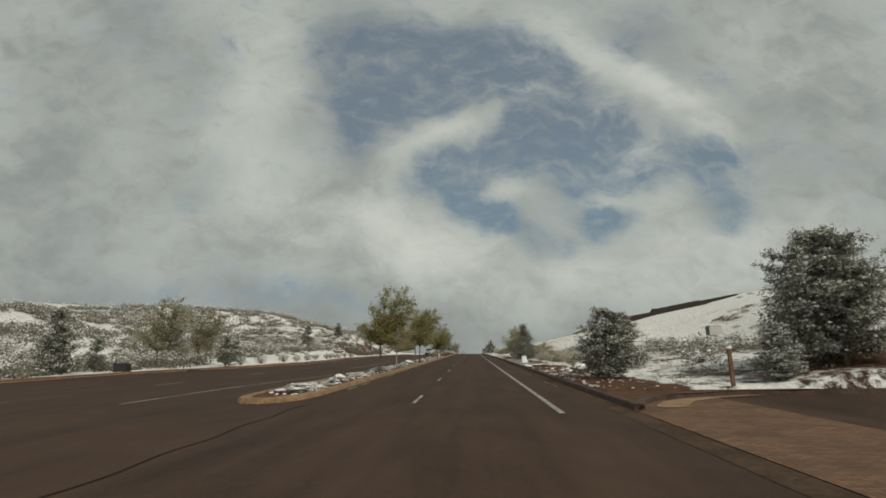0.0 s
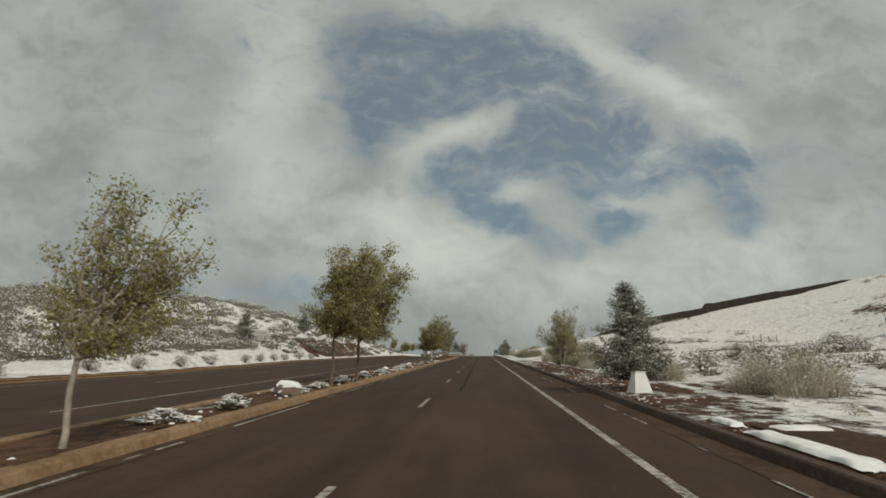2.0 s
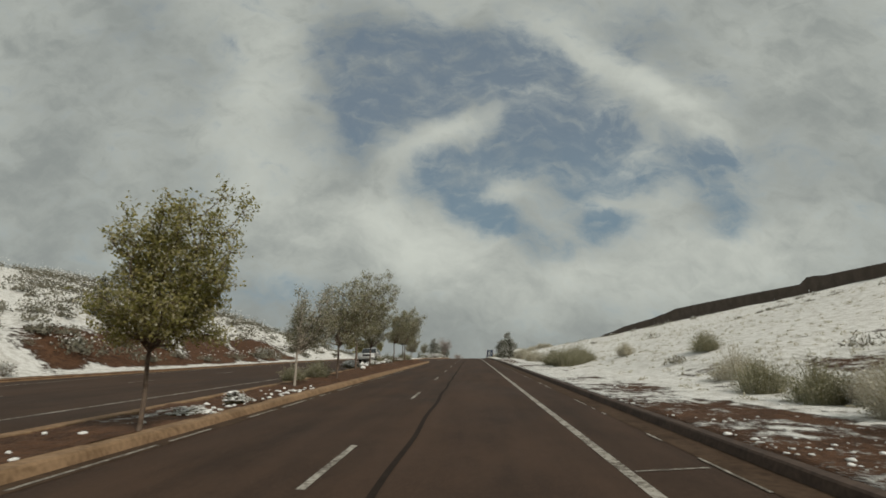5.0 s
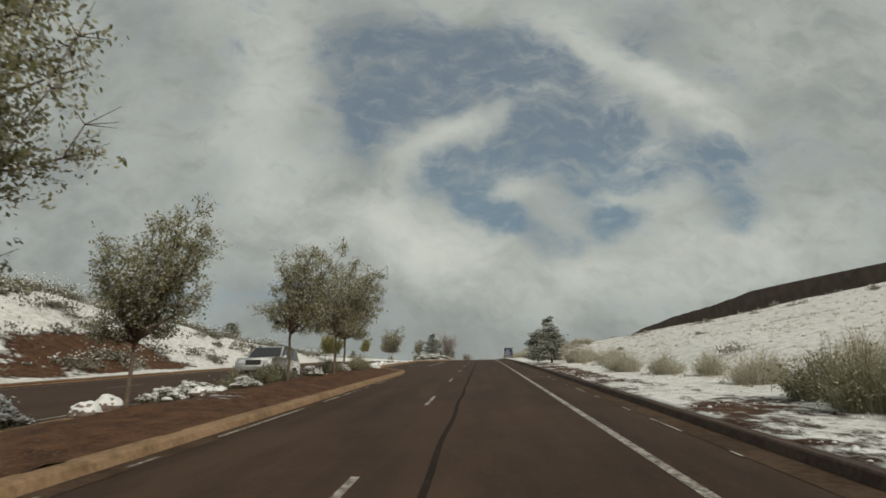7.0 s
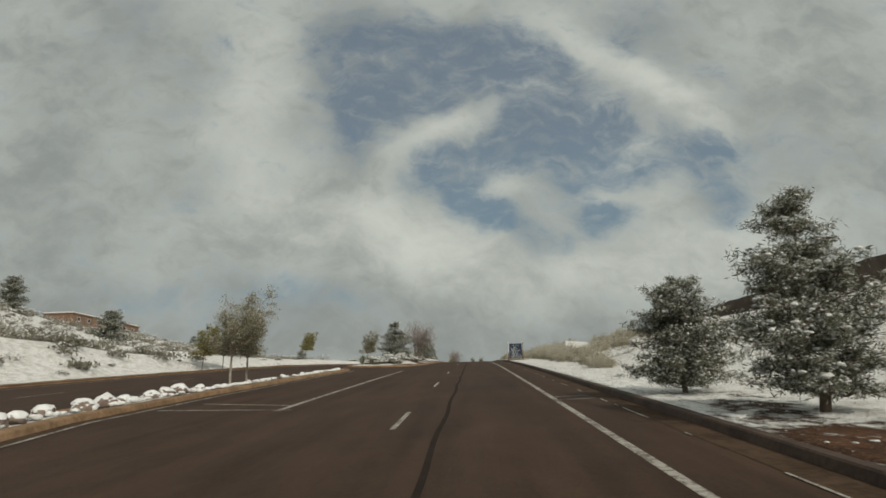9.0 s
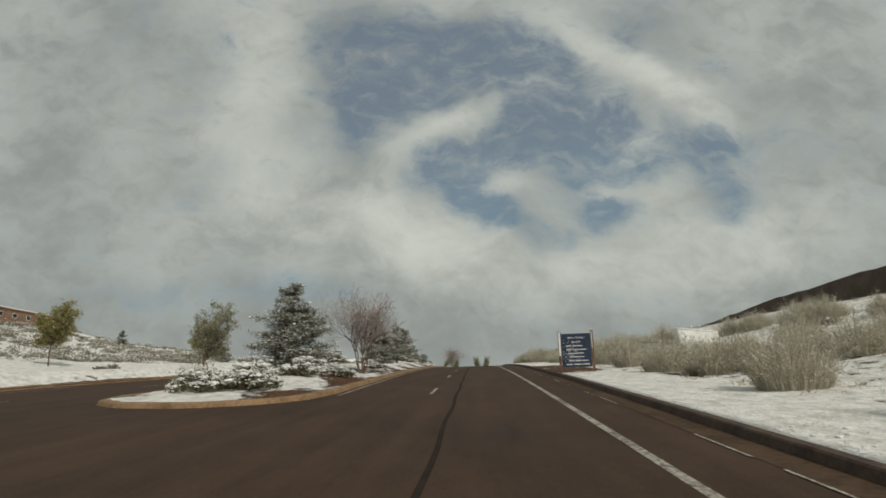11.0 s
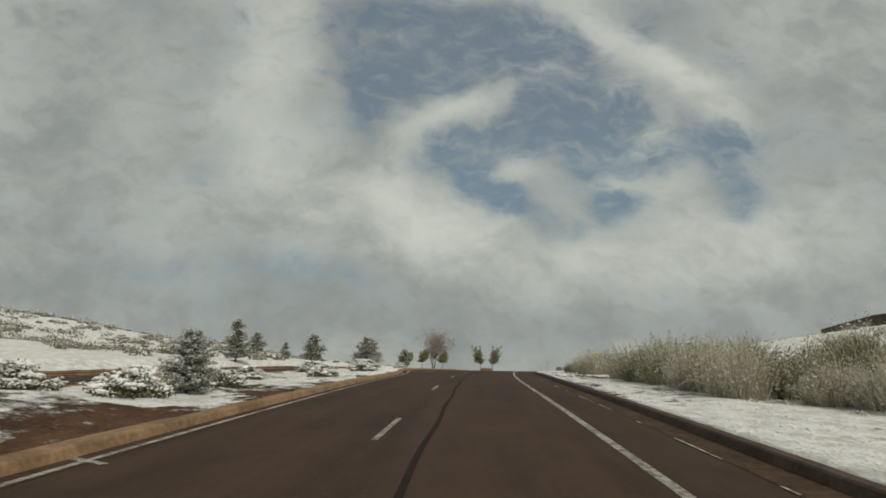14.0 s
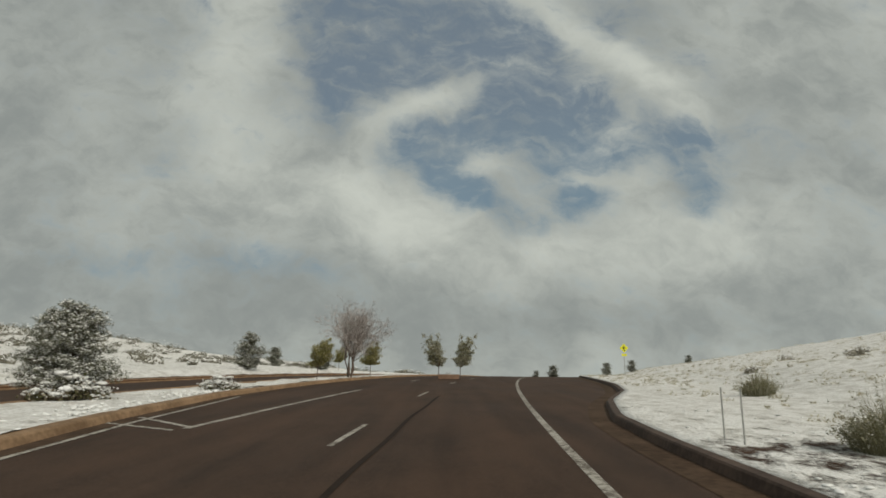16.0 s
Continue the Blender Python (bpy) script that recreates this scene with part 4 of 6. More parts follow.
# left: islands between the carriageways, each with a tan kerb round planted earth
ISLANDS = {
    "island_1": ([17.5, 18.0, 19.2, 21, 95, 125, 150, 166, 172, 176, 180, 184, 190, 198, 222, 224, 225],
                 [-6.3, -5.65, -5.3, -5.2, -5.2, -5.2, -5.2, -5.2, -5.2, -5.4, -6.7, -8.0, -9.2, -9.5, -9.5, -9.8, -10.3],
                 [-6.7, -7.15, -7.4, -7.5, -7.5, -8.4, -9.5, -9.8, -9.9, -10.0, -10.2, -10.4, -10.8, -11.0, -11.0, -10.8, -10.5]),
    "island_2": ([233.5, 234.2, 235.6, 238, 290, 312, 318, 325, 333, 345, 400, 470, 474],
                 [-8.0, -6.3, -5.5, -5.2, -5.2, -5.2, -5.7, -7.0, -8.0, -8.3, -8.3, -8.3, -9.0],
                 [-9.0, -11.0, -12.4, -13.0, -13.0, -11.8, -11.7, -11.6, -11.5, -11.3, -11.0, -11.0, -10.0]),
}


def island_edges(name, y):
    ys, ur, ul = ISLANDS[name]
    return np.interp(y, ys, ur), np.interp(y, ys, ul)


def berm(u, y):
    """Low mound along the middle of an island."""
    u, y = np.asarray(u, float), np.asarray(y, float)
    er = np.where(y < 229, island_edges("island_1", y)[0], island_edges("island_2", y)[0])
    el = np.where(y < 229, island_edges("island_1", y)[1], island_edges("island_2", y)[1])
    top = np.interp(y, [134, 148, 165, 175, 184, 236, 244, 252, 260, 272, 282, 290, 300], [0, 0.24, 0.32, 0.2, 0, 0, 0.40, 0.25, 0.70, 0.75, 0.80, 0.10, 0])
    return top * np.sin(np.pi * np.clip((u - el - 0.42) / (er - el - 0.84), 0, 1)) ** 1.2


def soil_top(u, y):
    return 0.13 + berm(u, y) + 0.05 * waves(u, y, 1.3, 2.0) + 0.03 * waves(u, y, 0.5, 4.0)


for isl, (ys, ur, ul) in ISLANDS.items():
    ring = [(a, y) for a, y in zip(ur, ys)] + [(a, y) for a, y in zip(ul[::-1], ys[::-1])]
    ring = resample(np.array(ring + ring[:1]), 0.7)[:-1]
    swept_kerb("kerb_" + isl, ring, WIDE_KERB, "kerb_concrete", "tan weathered concrete kerb round a planted island", closed=True)
    yy = np.arange(ys[0] + 0.3, ys[-1] - 0.2, 0.6)
    er, el = island_edges(isl, yy)
    cols = np.stack([el + 0.3 + (er - el - 0.6) * i / 14 for i in range(15)], 1)
    earth, U, Y = sheet(isl, cols, yy, soil_top, "earth_and_snow", label="bare reddish earth of a planted island with snow patches", category="ground")
    layer = earth.data.attributes.new("bare", "FLOAT", "POINT")
    edge = np.minimum(np.abs(U - island_edges(isl, Y)[0]), 2.0)
    amount = np.interp(Y, [0, 40, 90, 130, 175, 186, 225, 236, 262, 275, 330, 500], [0.80, 0.78, 0.80, 0.88, 0.90, 0.45, 0.40, 0.42, 0.58, 0.48, 0.34, 0.3])
    layer.data.foreach_set("value", np.clip(amount + 0.18 * waves(U, Y, 3.5, 1.0) + 0.10 * (1 - edge), 0, 1).astype(np.float32).ravel())
    guts = [(a + 0.17, y) for a, y in zip(ur, ys) if ys[1] < y < ys[-2]]
    ribbon("gutter", resample(np.array(guts), 1.5), 0.40, "gutter_concrete", 0.006, "dark damp concrete gutter beside an island", "gutter")
far_line = [(float(far_kerb(y)) , y) for y in np.arange(-40, 470, 1.5)]
swept_kerb("kerb_far", far_line, WIDE_KERB, "kerb_concrete", "tan concrete kerb on the far side of the road")

# markings
ribbon("edge_line", along(1.85, 14.2, 318, 1.0) + along(1.85, 319, 470, 1.5), 0.145, "road_paint", 0.005, "worn white edge line")
for k in range(1, 36):
    far = 8.03 + 12.192 * k
    if 226 < far < 233:
        continue
    ribbon("lane_dash", along(-1.81, far - 3.05, far, 1.0), 0.105, "road_paint", 0.005, "worn white lane dash", group="lane dashes")
ribbon("bay_line", along(-5.2, 191.8, 219, 2.0), 0.16, "road_paint", 0.005, "white line along a turning bay")
ribbon("bay_line", [(-5.0, 324), (-4.9, 330), (-4.8, 337), (-4.7, 352), (-4.7, 368), (-4.7, 380)], 0.16, "road_paint", 0.005, "white line along a turning bay")
ribbon("island_line", along(-4.95, 22, 172, 0.4), 0.07, "road_paint", 0.011, "thin broken white line beside the kerb", broken=-0.5)
ribbon("island_line", [(-5.6, 177), (-6.3, 180), (-7.6, 184), (-8.8, 190)] + along(-9.1, 198, 222, 2.0), 0.10, "road_paint", 0.011, "thin white line beside the kerb")
ribbon("island_line", along(-4.93, 237, 312, 2.0) + [(-5.4, 318), (-6.5, 325), (-7.6, 333)], 0.11, "road_paint", 0.011, "thin white line beside the kerb")
ribbon("gutter_line", along(3.02, 22, 312, 0.4), 0.045, "road_paint", 0.012, "thin broken pale joint between asphalt and gutter", broken=0.35)
for u0, y0, u1, y1 in ((-8.6, 192.6, -4.9, 192.0), (-8.2, 194.4, -5.2, 193.2), (-6.9, 325.9, -5.0, 324.2), (-7.0, 324.8, -5.1, 323.7), (-5.6, 283.5, -4.6, 283.0), (-5.4, 265.5, -4.5, 265.2)):
    ribbon("cross_mark", [(u0 + (u1 - u0) * i / 4, y0 + (y1 - y0) * i / 4) for i in range(5)], 0.12, "road_paint", 0.008, "short white mark across the lane")
for y0 in (38.2, 39.6, 103.5, 166.5, 193.2, 194.2, 263.6, 264.8, 279.0, 280.0):
    ribbon("shoulder_mark", [(1.95 + i * 0.24, y0 + i * 0.06) for i in range(5)], 0.07, "road_paint", 0.008, "thin white mark across the shoulder")
ribbon("tar_seam", [(-0.90 - 0.0004 * y - 0.05 * math.sin(y * 0.021) + 0.025 * math.sin(y * 0.9), y) for y in np.arange(60, 335, 0.8)], 0.09, "tar", 0.007, "dark tar-sealed crack along the lane", "road repair")
ribbon("tar_seam", [(-4.7 + 0.1 * math.sin(y * 0.3) + 0.05 * math.sin(y * 1.9), y) for y in np.arange(-10, 18, 0.4)], 0.055, "tar", 0.007, "dark tar-sealed crack along the lane", "road repair")
# the other carriageway
ribbon("opposite_line", [(-7.9, 47), (-8.6, 40), (-9.6, 33), (-10.4, 26), (-10.6, 18)][::-1], 0.13, "road_paint", 0.005, "white line along a turning bay")
ribbon("opposite_line", along(-10.4, 52, 118, 2.0) + [(-10.5, 140), (-10.7, 150)] + along(-11.6, 180, 222, 2.0), 0.13, "road_paint", 0.005, "white edge line of the other carriageway")
ribbon("opposite_line", along(-13.6, 238, 290, 2.0) + along(-12.2, 312, 400, 2.0), 0.13, "road_paint", 0.005, "white edge line of the other carriageway")
ribbon("opposite_line", along(-19.4, 60, 95, 2.0) + along(-22.9, 140, 250, 2.0) + along(-18.3, 300, 420, 2.0), 0.12, "road_paint", 0.005, "white edge line of the other carriageway")
for k in range(0, 30):
    y0 = 4 + 12.192 * k
    ribbon("lane_dash", [(-15.0 - 2.6 * float(ss(y0 + i, 95, 140)) + 3.0 * float(ss(y0 + i, 255, 310)), y0 + i) for i in range(4)], 0.11, "road_paint", 0.005, "worn white lane dash", group="lane dashes")

# ---- retaining wall along the top of the slope ----
WALL = [(-40, 66, 10.6), (20, 66, 11.5), (62, 65, 12.3), (100, 64, 13.3), (105, 64, 12.7), (150, 62, 13.5), (205, 60, 13.9), (207, 60, 13.1), (264, 55.6, 12.9), (267, 55.2, 12.4), (275, 54.5, 12.1), (278, 54, 11.6), (300, 50, 10.6), (303, 49.5, 10.1), (318, 47, 9.3), (321, 46.5, 8.8), (335, 44.5, 7.8), (352, 41, 6.6), (360, 39.5, 5.8)]
stations = np.concatenate([np.arange(-40, 360, 2.5)])
wy, wu, wh = (np.array([w[i] for w in WALL], float) for i in range(3))
V, F = [], []
for i, s in enumerate(stations):
    u, h = np.interp(s, wy, wu), np.interp(s, wy, wh)
    h = round(h / 0.25) * 0.25
    z0 = float(cross(u, s)) - 1.2
    for du, z in ((0.0, z0), (0.0, h), (0.45, h), (0.45, z0)):
        V.append((u + du + float(lat(s)), s, float(road_z(s)) + z))
V = np.array(V)
F = np.concatenate([np.array([[4 * i + j, 4 * i + (j + 1) % 4, 4 * i + 4 + (j + 1) % 4, 4 * i + 4 + j] for j in range(4)]) for i in range(len(stations) - 1)])
F = np.concatenate([F, [[0, 1, 2, 3]], [[4 * len(stations) - 4 + j for j in range(4)]]])
tagged(new("retaining_wall", mesh_of("retaining_wall", V, F, "retaining_wall")), "long dark brown stepped retaining wall on a snowy slope", "wall", kind="structure")
# ---- trees of the island ----
LT = "young street tree with olive-green leaves on a thin trunk"
TREES = [("street_tree", 0, -5.8, 37.3, 0.92, 0), ("thin_tree", 0, -5.85, 46.0, 0.80, 40), ("street_tree", 1, -5.85, 60.8, 0.98, 10), ("street_tree", 2, -5.75, 65.0, 1.0, 20),
         ("street_tree", 3, -5.75, 98.9, 0.80, 0), ("street_tree", 1, -5.6, 106.2, 0.74, -15), ("thin_tree", 1, -6.8, 119.5, 0.85, 0), ("frosted_tree", 2, -6.8, 127.0, 0.92, 20),
         ("frosted_tree", 0, -8.6, 141.5, 1.30, 15), ("frosted_tree", 3, -8.8, 149.2, 0.92, 0), ("frosted_tree", 1, -7.9, 158.6, 0.98, 0), ("frosted_tree", 2, -7.4, 164.2, 1.02, 30), ("frosted_tree", 0, -8.3, 170.2, 1.02, 0),
         ("thin_tree", 2, -10.4, 201.8, 0.92, 0), ("thin_tree", 3, -10.3, 203.4, 0.80, 120)]
for kind, v, u, y, s, turn in TREES:
    plant(kind, v, u, y, s, turn, LT if kind == "street_tree" else "young street tree, its olive leaves dusted with snow" if kind == "frosted_tree" else "slender street tree with sparse pale leaves and a whitish trunk", "tree", "island trees", "street_tree", on=0.12)
# island 2: pines, leafless tree, bushes
PINE = "small dark green pine with snow on its boughs"
for v, u, y, s, turn in ((1, -8.9, 244.9, 0.95, 0), (1, -7.1, 259.6, 0.70, 60), (1, -7.4, 271.4, 0.72, 90), (1, -7.9, 280.6, 0.76, 200)):
    plant("pine", v, u, y, (s * 1.18, s * 1.18, s), turn, PINE, "pine tree", "island pines", on=0.12)
plant("frosted_tree", 2, -11.4, 241.0, 0.62, 0, "pale olive street tree with a low rounded crown", "tree", name="street_tree", on=0.12)
plant("bare_tree", 0, -6.9, 252.0, 1.0, 0, "leafless multi-stemmed tree with frosted twigs", "tree", name="bare_tree", on=0.12)
plant("bare_bush", 0, -9.5, 354, 1.18, 0, "tall leafless tree with fine upright twigs", "tree", name="bare_tree", on=0.12)
plant("far_tree", 3, -9.5, 347.5, 0.42, 0, "small round olive-green tree", "tree", name="street_tree", on=0.12)
plant("far_tree", 0, -9.0, 357.5, 0.45, 80, "small round olive-green tree", "tree", name="street_tree", on=0.12)
# the pair of trees beyond the crest, with a planter between
for u, y, s, turn in ((-3.95, 357.2, 0.58, 180), (-2.5, 358.0, 0.58, 0)):
    plant("far_pale_tree", 1, u, y, (s * 0.85, s * 0.85, s), turn, "small grey-olive round-crowned tree on a thin stem", "tree", "pair of trees", "street_tree", on=0.0)
pl = new("planter")
pl.location = (-3.2 + float(lat(357.0)), 357.0, float(road_z(357.0)))
box_part("box", (-0.75, 0.75, -0.3, 0.3, 0, 0.34), "stucco", pl, bevel=0.03)
tagged(pl, "low brown planter box between two small trees", "planter")
rng = np.random.default_rng(5)
SHR = [("snow_shrub", -6.4, 20.5), ("snow_shrub", -6.5, 22.2), ("snow_shrub", -6.3, 24.0), ("snow_shrub", -6.6, 26.5), ("snow_shrub", -6.4, 29.0), ("snow_shrub", -6.5, 31.5), ("snow_shrub", -6.3, 34.4), ("snow_shrub", -6.6, 40.0),
       ("snow_shrub", -6.4, 42.2), ("snow_shrub", -6.5, 44.5), ("snow_shrub", -6.4, 49.0), ("snow_shrub", -6.4, 52.0), ("snow_shrub", -6.6, 57.0), ("snow_shrub", -6.5, 60.0), ("snow_shrub", -6.4, 63.0), ("snow_shrub", -6.3, 67.5),
       ("snow_shrub", -6.5, 73.9), ("snow_shrub", -6.3, 80.0), ("snow_shrub", -6.5, 85.0), ("snow_shrub", -6.4, 96.5), ("snow_shrub", -6.5, 101.5), ("snow_shrub", -6.4, 109.0), ("snow_shrub", -6.6, 112.0)]
for i, (k, u, y) in enumerate(SHR):
    s = float(rng.uniform(0.38, 0.72))
    plant(k, i % 4, u + 0.42, y, (s * 0.8, s * 1.5, s * 0.9), float(rng.uniform(0, 360)), "low grey-green shrub buried in clumps of snow", "shrub", "island shrubs", "snowy_shrub", on=0.1)
for i, (k, u, y, s) in enumerate([("green_shrub", -8.2, 124, 1.0), ("green_shrub", -8.0, 127.5, 1.2), ("green_shrub", -8.6, 131, 1.1), ("snow_shrub", -9.8, 146, 1.2), ("snow_shrub", -8.6, 150.5, 0.8), ("snow_shrub", -9.2, 153.4, 1.0), ("snow_shrub", -8.0, 154.6, 0.7), ("green_shrub", -9.2, 156.5, 1.1), ("green_shrub", -8.6, 159.5, 1.3),
                                  ("green_shrub", -9.6, 161, 1.2), ("snow_shrub", -7.9, 162, 0.8), ("green_shrub", -8.0, 166, 1.1), ("snow_shrub", -8.4, 169.5, 0.9), ("green_shrub", -8.0, 172, 1.0), ("green_shrub", -8.6, 176.0, 1.2), ("green_shrub", -9.0, 179.0, 1.4),
                                  ("snow_shrub", -9.6, 183, 1.1), ("snow_shrub", -11.5, 168, 1.1), ("tall_shrub", -9.2, 240.6, 0.85), ("snow_shrub", -8.2, 243.8, 1.5), ("snow_shrub", -8.6, 238.4, 1.75), ("snow_shrub", -10.0, 238.0, 1.6), ("green_shrub", -11.3, 240.0, 1.3), ("snow_shrub", -7.0, 246.0, 1.2), ("snow_shrub", -8.8, 249.5, 1.4), ("snow_shrub", -10.2, 250.4, 1.4), ("snow_shrub", -7.2, 257, 1.0),
                                  ("tall_shrub", -10.8, 262, 1.0), ("green_shrub", -8.6, 266, 0.9), ("snow_shrub", -8.8, 275.4, 1.3), ("snow_shrub", -7.4, 281.8, 1.1), ("tall_shrub", -9.6, 278.4, 1.15), ("tall_shrub", -8.0, 279.2, 0.75), ("tall_shrub", -11.2, 280.5, 1.0), ("tall_shrub", -10.4, 274.5, 1.0), ("snow_shrub", -7.6, 288.5, 1.2), ("snow_shrub", -9.8, 288, 1.3), ("snow_shrub", -8.0, 294, 1.2),
                                  ("snow_shrub", -9.2, 300, 1.0), ("snow_shrub", -7.3, 304, 1.1), ("snow_shrub", -9.8, 311, 1.3), ("snow_shrub", -8.0, 316, 1.2), ("snow_shrub", -9.5, 321, 1.4), ("snow_shrub", -10.6, 329, 1.4), ("snow_shrub", -9.2, 335, 1.0)]):
    plant(k, i % 4, u, y, s, float(rng.uniform(0, 360)), "loose olive-green bush on the bare island earth" if k == "green_shrub" else "low grey-green shrub buried in clumps of snow", "shrub", "island shrubs", "bush" if k == "green_shrub" else "snowy_shrub", on=0.1)
plant("juniper", 1, -11.0, 329.5, 0.62, 0, "rounded juniper bush white with snow", "bush", "island pines", "juniper", on=0.12)
plant("juniper", 1, -7.6, 291.2, 0.37, 50, "rounded juniper bush white with snow", "bush", "island pines", "juniper", on=0.12)

# ---- right verge ----
plant("juniper", 0, 12.6, 21.6, 1.10, 0, "broad dark juniper loaded with clumps of snow", "tree", name="juniper")
plant("juniper", 1, 9.6, 20.2, 0.42, 70, "low snow-covered juniper bush", "bush", name="juniper")
plant("juniper", 0, 5.5, 25.9, 0.68, 40, "rounded dark juniper with snow on its boughs", "tree", name="juniper")
plant("juniper", 0, 13.5, 24.5, 1.15, 120, "broad dark juniper loaded with clumps of snow", "tree", name="juniper")
for v, u, y, s, turn in ((0, 8.9, 36.5, 0.70, 50), (2, 4.75, 58.9, 0.80, 0), (1, 5.6, 187.4, 0.88, 30)):
    plant("pine", v, u, y, s, turn, "dark green roadside pine dusted with snow", "pine tree", "verge pines")
plant("juniper", 0, 4.95, 192.3, 0.68, 200, "rounded dark juniper dusted with snow", "tree", name="juniper")
plant("clump_tree", 0, 5.55, 82.5, (0.95, 0.95, 0.86), 0, "several-stemmed tree with pale bark and sparse olive leaves", "tree", name="clump_tree")
plant("clump_tree", 1, 6.9, 89.2, 0.98, 130, "tall loose tree with thin stems among the bushes", "tree", name="clump_tree")
BR = [(0, 7.4, 33.5, 0.6), (2, 8.0, 37.5, 0.8), (1, 7.2, 42, 0.7), (2, 7.6, 48, 0.6), (1, 7.2, 63.5, 0.8), (2, 7.6, 65.2, 0.7), (2, 7.4, 85, 0.8), (1, 6.9, 80.2, 0.6), (2, 7.4, 87.5, 0.9), (2, 8.2, 83.5, 1.1), (2, 6.8, 92, 0.8), (1, 8.4, 76, 0.9), (2, 9.2, 73, 1.0),
      (2, 7.8, 100.2, 1.05), (2, 9.0, 101.0, 1.2), (2, 8.7, 104.6, 1.0), (2, 9.9, 105.6, 1.1), (2, 7.8, 110.2, 0.8), (2, 11.4, 107.4, 1.25), (2, 12.6, 111.0, 1.25), (0, 6.6, 36.8, 0.55), (2, 8.9, 97.6, 1.1), (2, 10.6, 102.5, 1.3), (0, 6.95, 104.5, 0.8), (0, 7.6, 107, 0.75), (2, 6.8, 39.3, 0.72), (1, 8.4, 55.0, 1.05), (0, 7.7, 56.2, 0.8), (0, 8.6, 109, 0.7), (2, 8.0, 113.5, 0.8), (1, 9.3, 118, 0.9), (2, 6.7, 146.6, 0.95), (2, 7.2, 148.7, 0.95), (2, 7.7, 144.6, 1.1), (2, 7.0, 142.6, 1.0), (2, 8.6, 146.6, 1.15), (0, 6.9, 166, 0.75), (1, 7.7, 162, 0.8), (0, 8.6, 159.6, 0.7), (0, 8.8, 150, 0.9), (1, 9.8, 152, 1.0), (0, 8.2, 154.5, 0.8), (2, 9.4, 148, 1.1), (0, 7.2, 171, 0.6), (0, 8.2, 176.5, 0.9), (0, 7.0, 168, 0.7), (0, 7.5, 185.0, 1.15), (1, 8.6, 186.5, 0.9), (0, 7.6, 200, 0.8), (1, 6.5, 210, 0.8), (0, 7.2, 216, 0.9),
      (0, 7.4, 232, 1.0), (1, 8.4, 240, 1.0), (0, 7.0, 226, 0.8), (0, 7.8, 243.5, 1.0), (1, 9.2, 245.5, 1.2), (0, 8.2, 251.0, 1.05), (1, 9.8, 240.5, 1.2), (2, 12.0, 128, 0.8), (0, 11, 140, 0.7), (0, 6.7, 314.4, 1.15), (2, 7.9, 315.4, 1.2), (0, 7.2, 306.0, 1.3), (0, 7.2, 293.5, 1.15), (0, 7.1, 297, 1.2), (2, 7.4, 300, 1.3), (1, 8.5, 298.5, 1.4), (2, 7.2, 303.2, 1.25), (0, 8.4, 304, 1.4), (2, 8.6, 307.0, 1.45), (1, 9.4, 318.8, 0.7), (2, 11.2, 321, 0.8), (2, 6.0, 320.6, 0.60), (2, 9.2, 332, 0.6), (0, 9.8, 313, 0.9)]
for i, (v, u, y, s) in enumerate(BR):
    plant("brush", v, u, y, s, float(rng.uniform(0, 360)), "olive-grey roadside bush of thin arching stems" if v == 2 else "pale straw-coloured bush of frosted stems", "bush", "verge bushes", "brush")
for i in range(74):
    y = 236 + 71 * (i + 0.5) / 74
    u = 8.6 + float(rng.uniform(-0.6, 5.0)) - 0.8 * float(ss(y, 262, 280)) - 0.7 * float(ss(y, 286, 300))
    if y < 256:
        u += 0.7
    if 246 < y < 258 and 9.4 < u < 14.5:
        u += 5.0
    plant("brush", int(rng.integers(0, 2)) if y < 280 else int(rng.integers(0, 3)), u, y, float(rng.uniform(0.9, 1.35)) * (0.80 if y < 262 else 0.95), float(rng.uniform(0, 360)), "tall pale thicket of frosted straw-coloured stems", "bush", "thicket bushes", "brush")

for i in range(24):
    y = 27 + 66 * (i + float(rng.uniform(0, 1))) / 24
    u = 8.8 + 22 * float(rng.uniform(0, 1)) ** 1.3
    s = float(rng.uniform(1.1, 2.0))
    plant("sage", i % 4, u, y, (s, s, s * 0.8), float(rng.uniform(0, 360)), "rounded grey sagebrush holding snow on the slope", "shrub", "slope shrubs", "sagebrush")
for i in range(26):
    y = 48 + 80 * (i + float(rng.uniform(0, 1))) / 26
    u = float(far_kerb(y)) - 9 - 12 * float(rng.uniform(0, 1))
    s = float(rng.uniform(1.6, 2.8))
    plant("sage", i % 4, u, y, (s, s, s * 0.75), float(rng.uniform(0, 360)), "rounded grey sagebrush holding snow on the hill", "shrub", "hill shrubs", "sagebrush")

# ---- far side ----
FAR = {"street_tree": "far_tree", "pine": "far_pine", "juniper": "far_juniper"}
for v, u, y, s, turn, k in ((0, -28.2, 53.4, 1.10, 0, "far_pale_tree"), (2, -26.8, 58.5, 1.0, 30, "far_pale_tree"), (1, -29.2, 41.5, 1.05, 0, "pine"), (2, -29.3, 46.3, 0.57, 0, "pine"), (2, -23.8, 58.0, 0.62, 0, "pine"), (2, -26.0, 65.8, 0.5, 0, "pine"),
                            (2, -32.6, 119.5, 0.92, 0, "pine"), (0, -32.8, 148.0, 0.85, 0, "pine"), (2, -34.0, 68.0, 0.95, 0, "juniper")):
    plant(FAR.get(k, k), v, u, y, s, turn, "pale olive broad-leaved tree beyond the road" if k == "far_pale_tree" else "dark snow-dusted evergreen at the foot of the bank", "tree", "far roadside trees", "street_tree" if k == "far_pale_tree" else k)
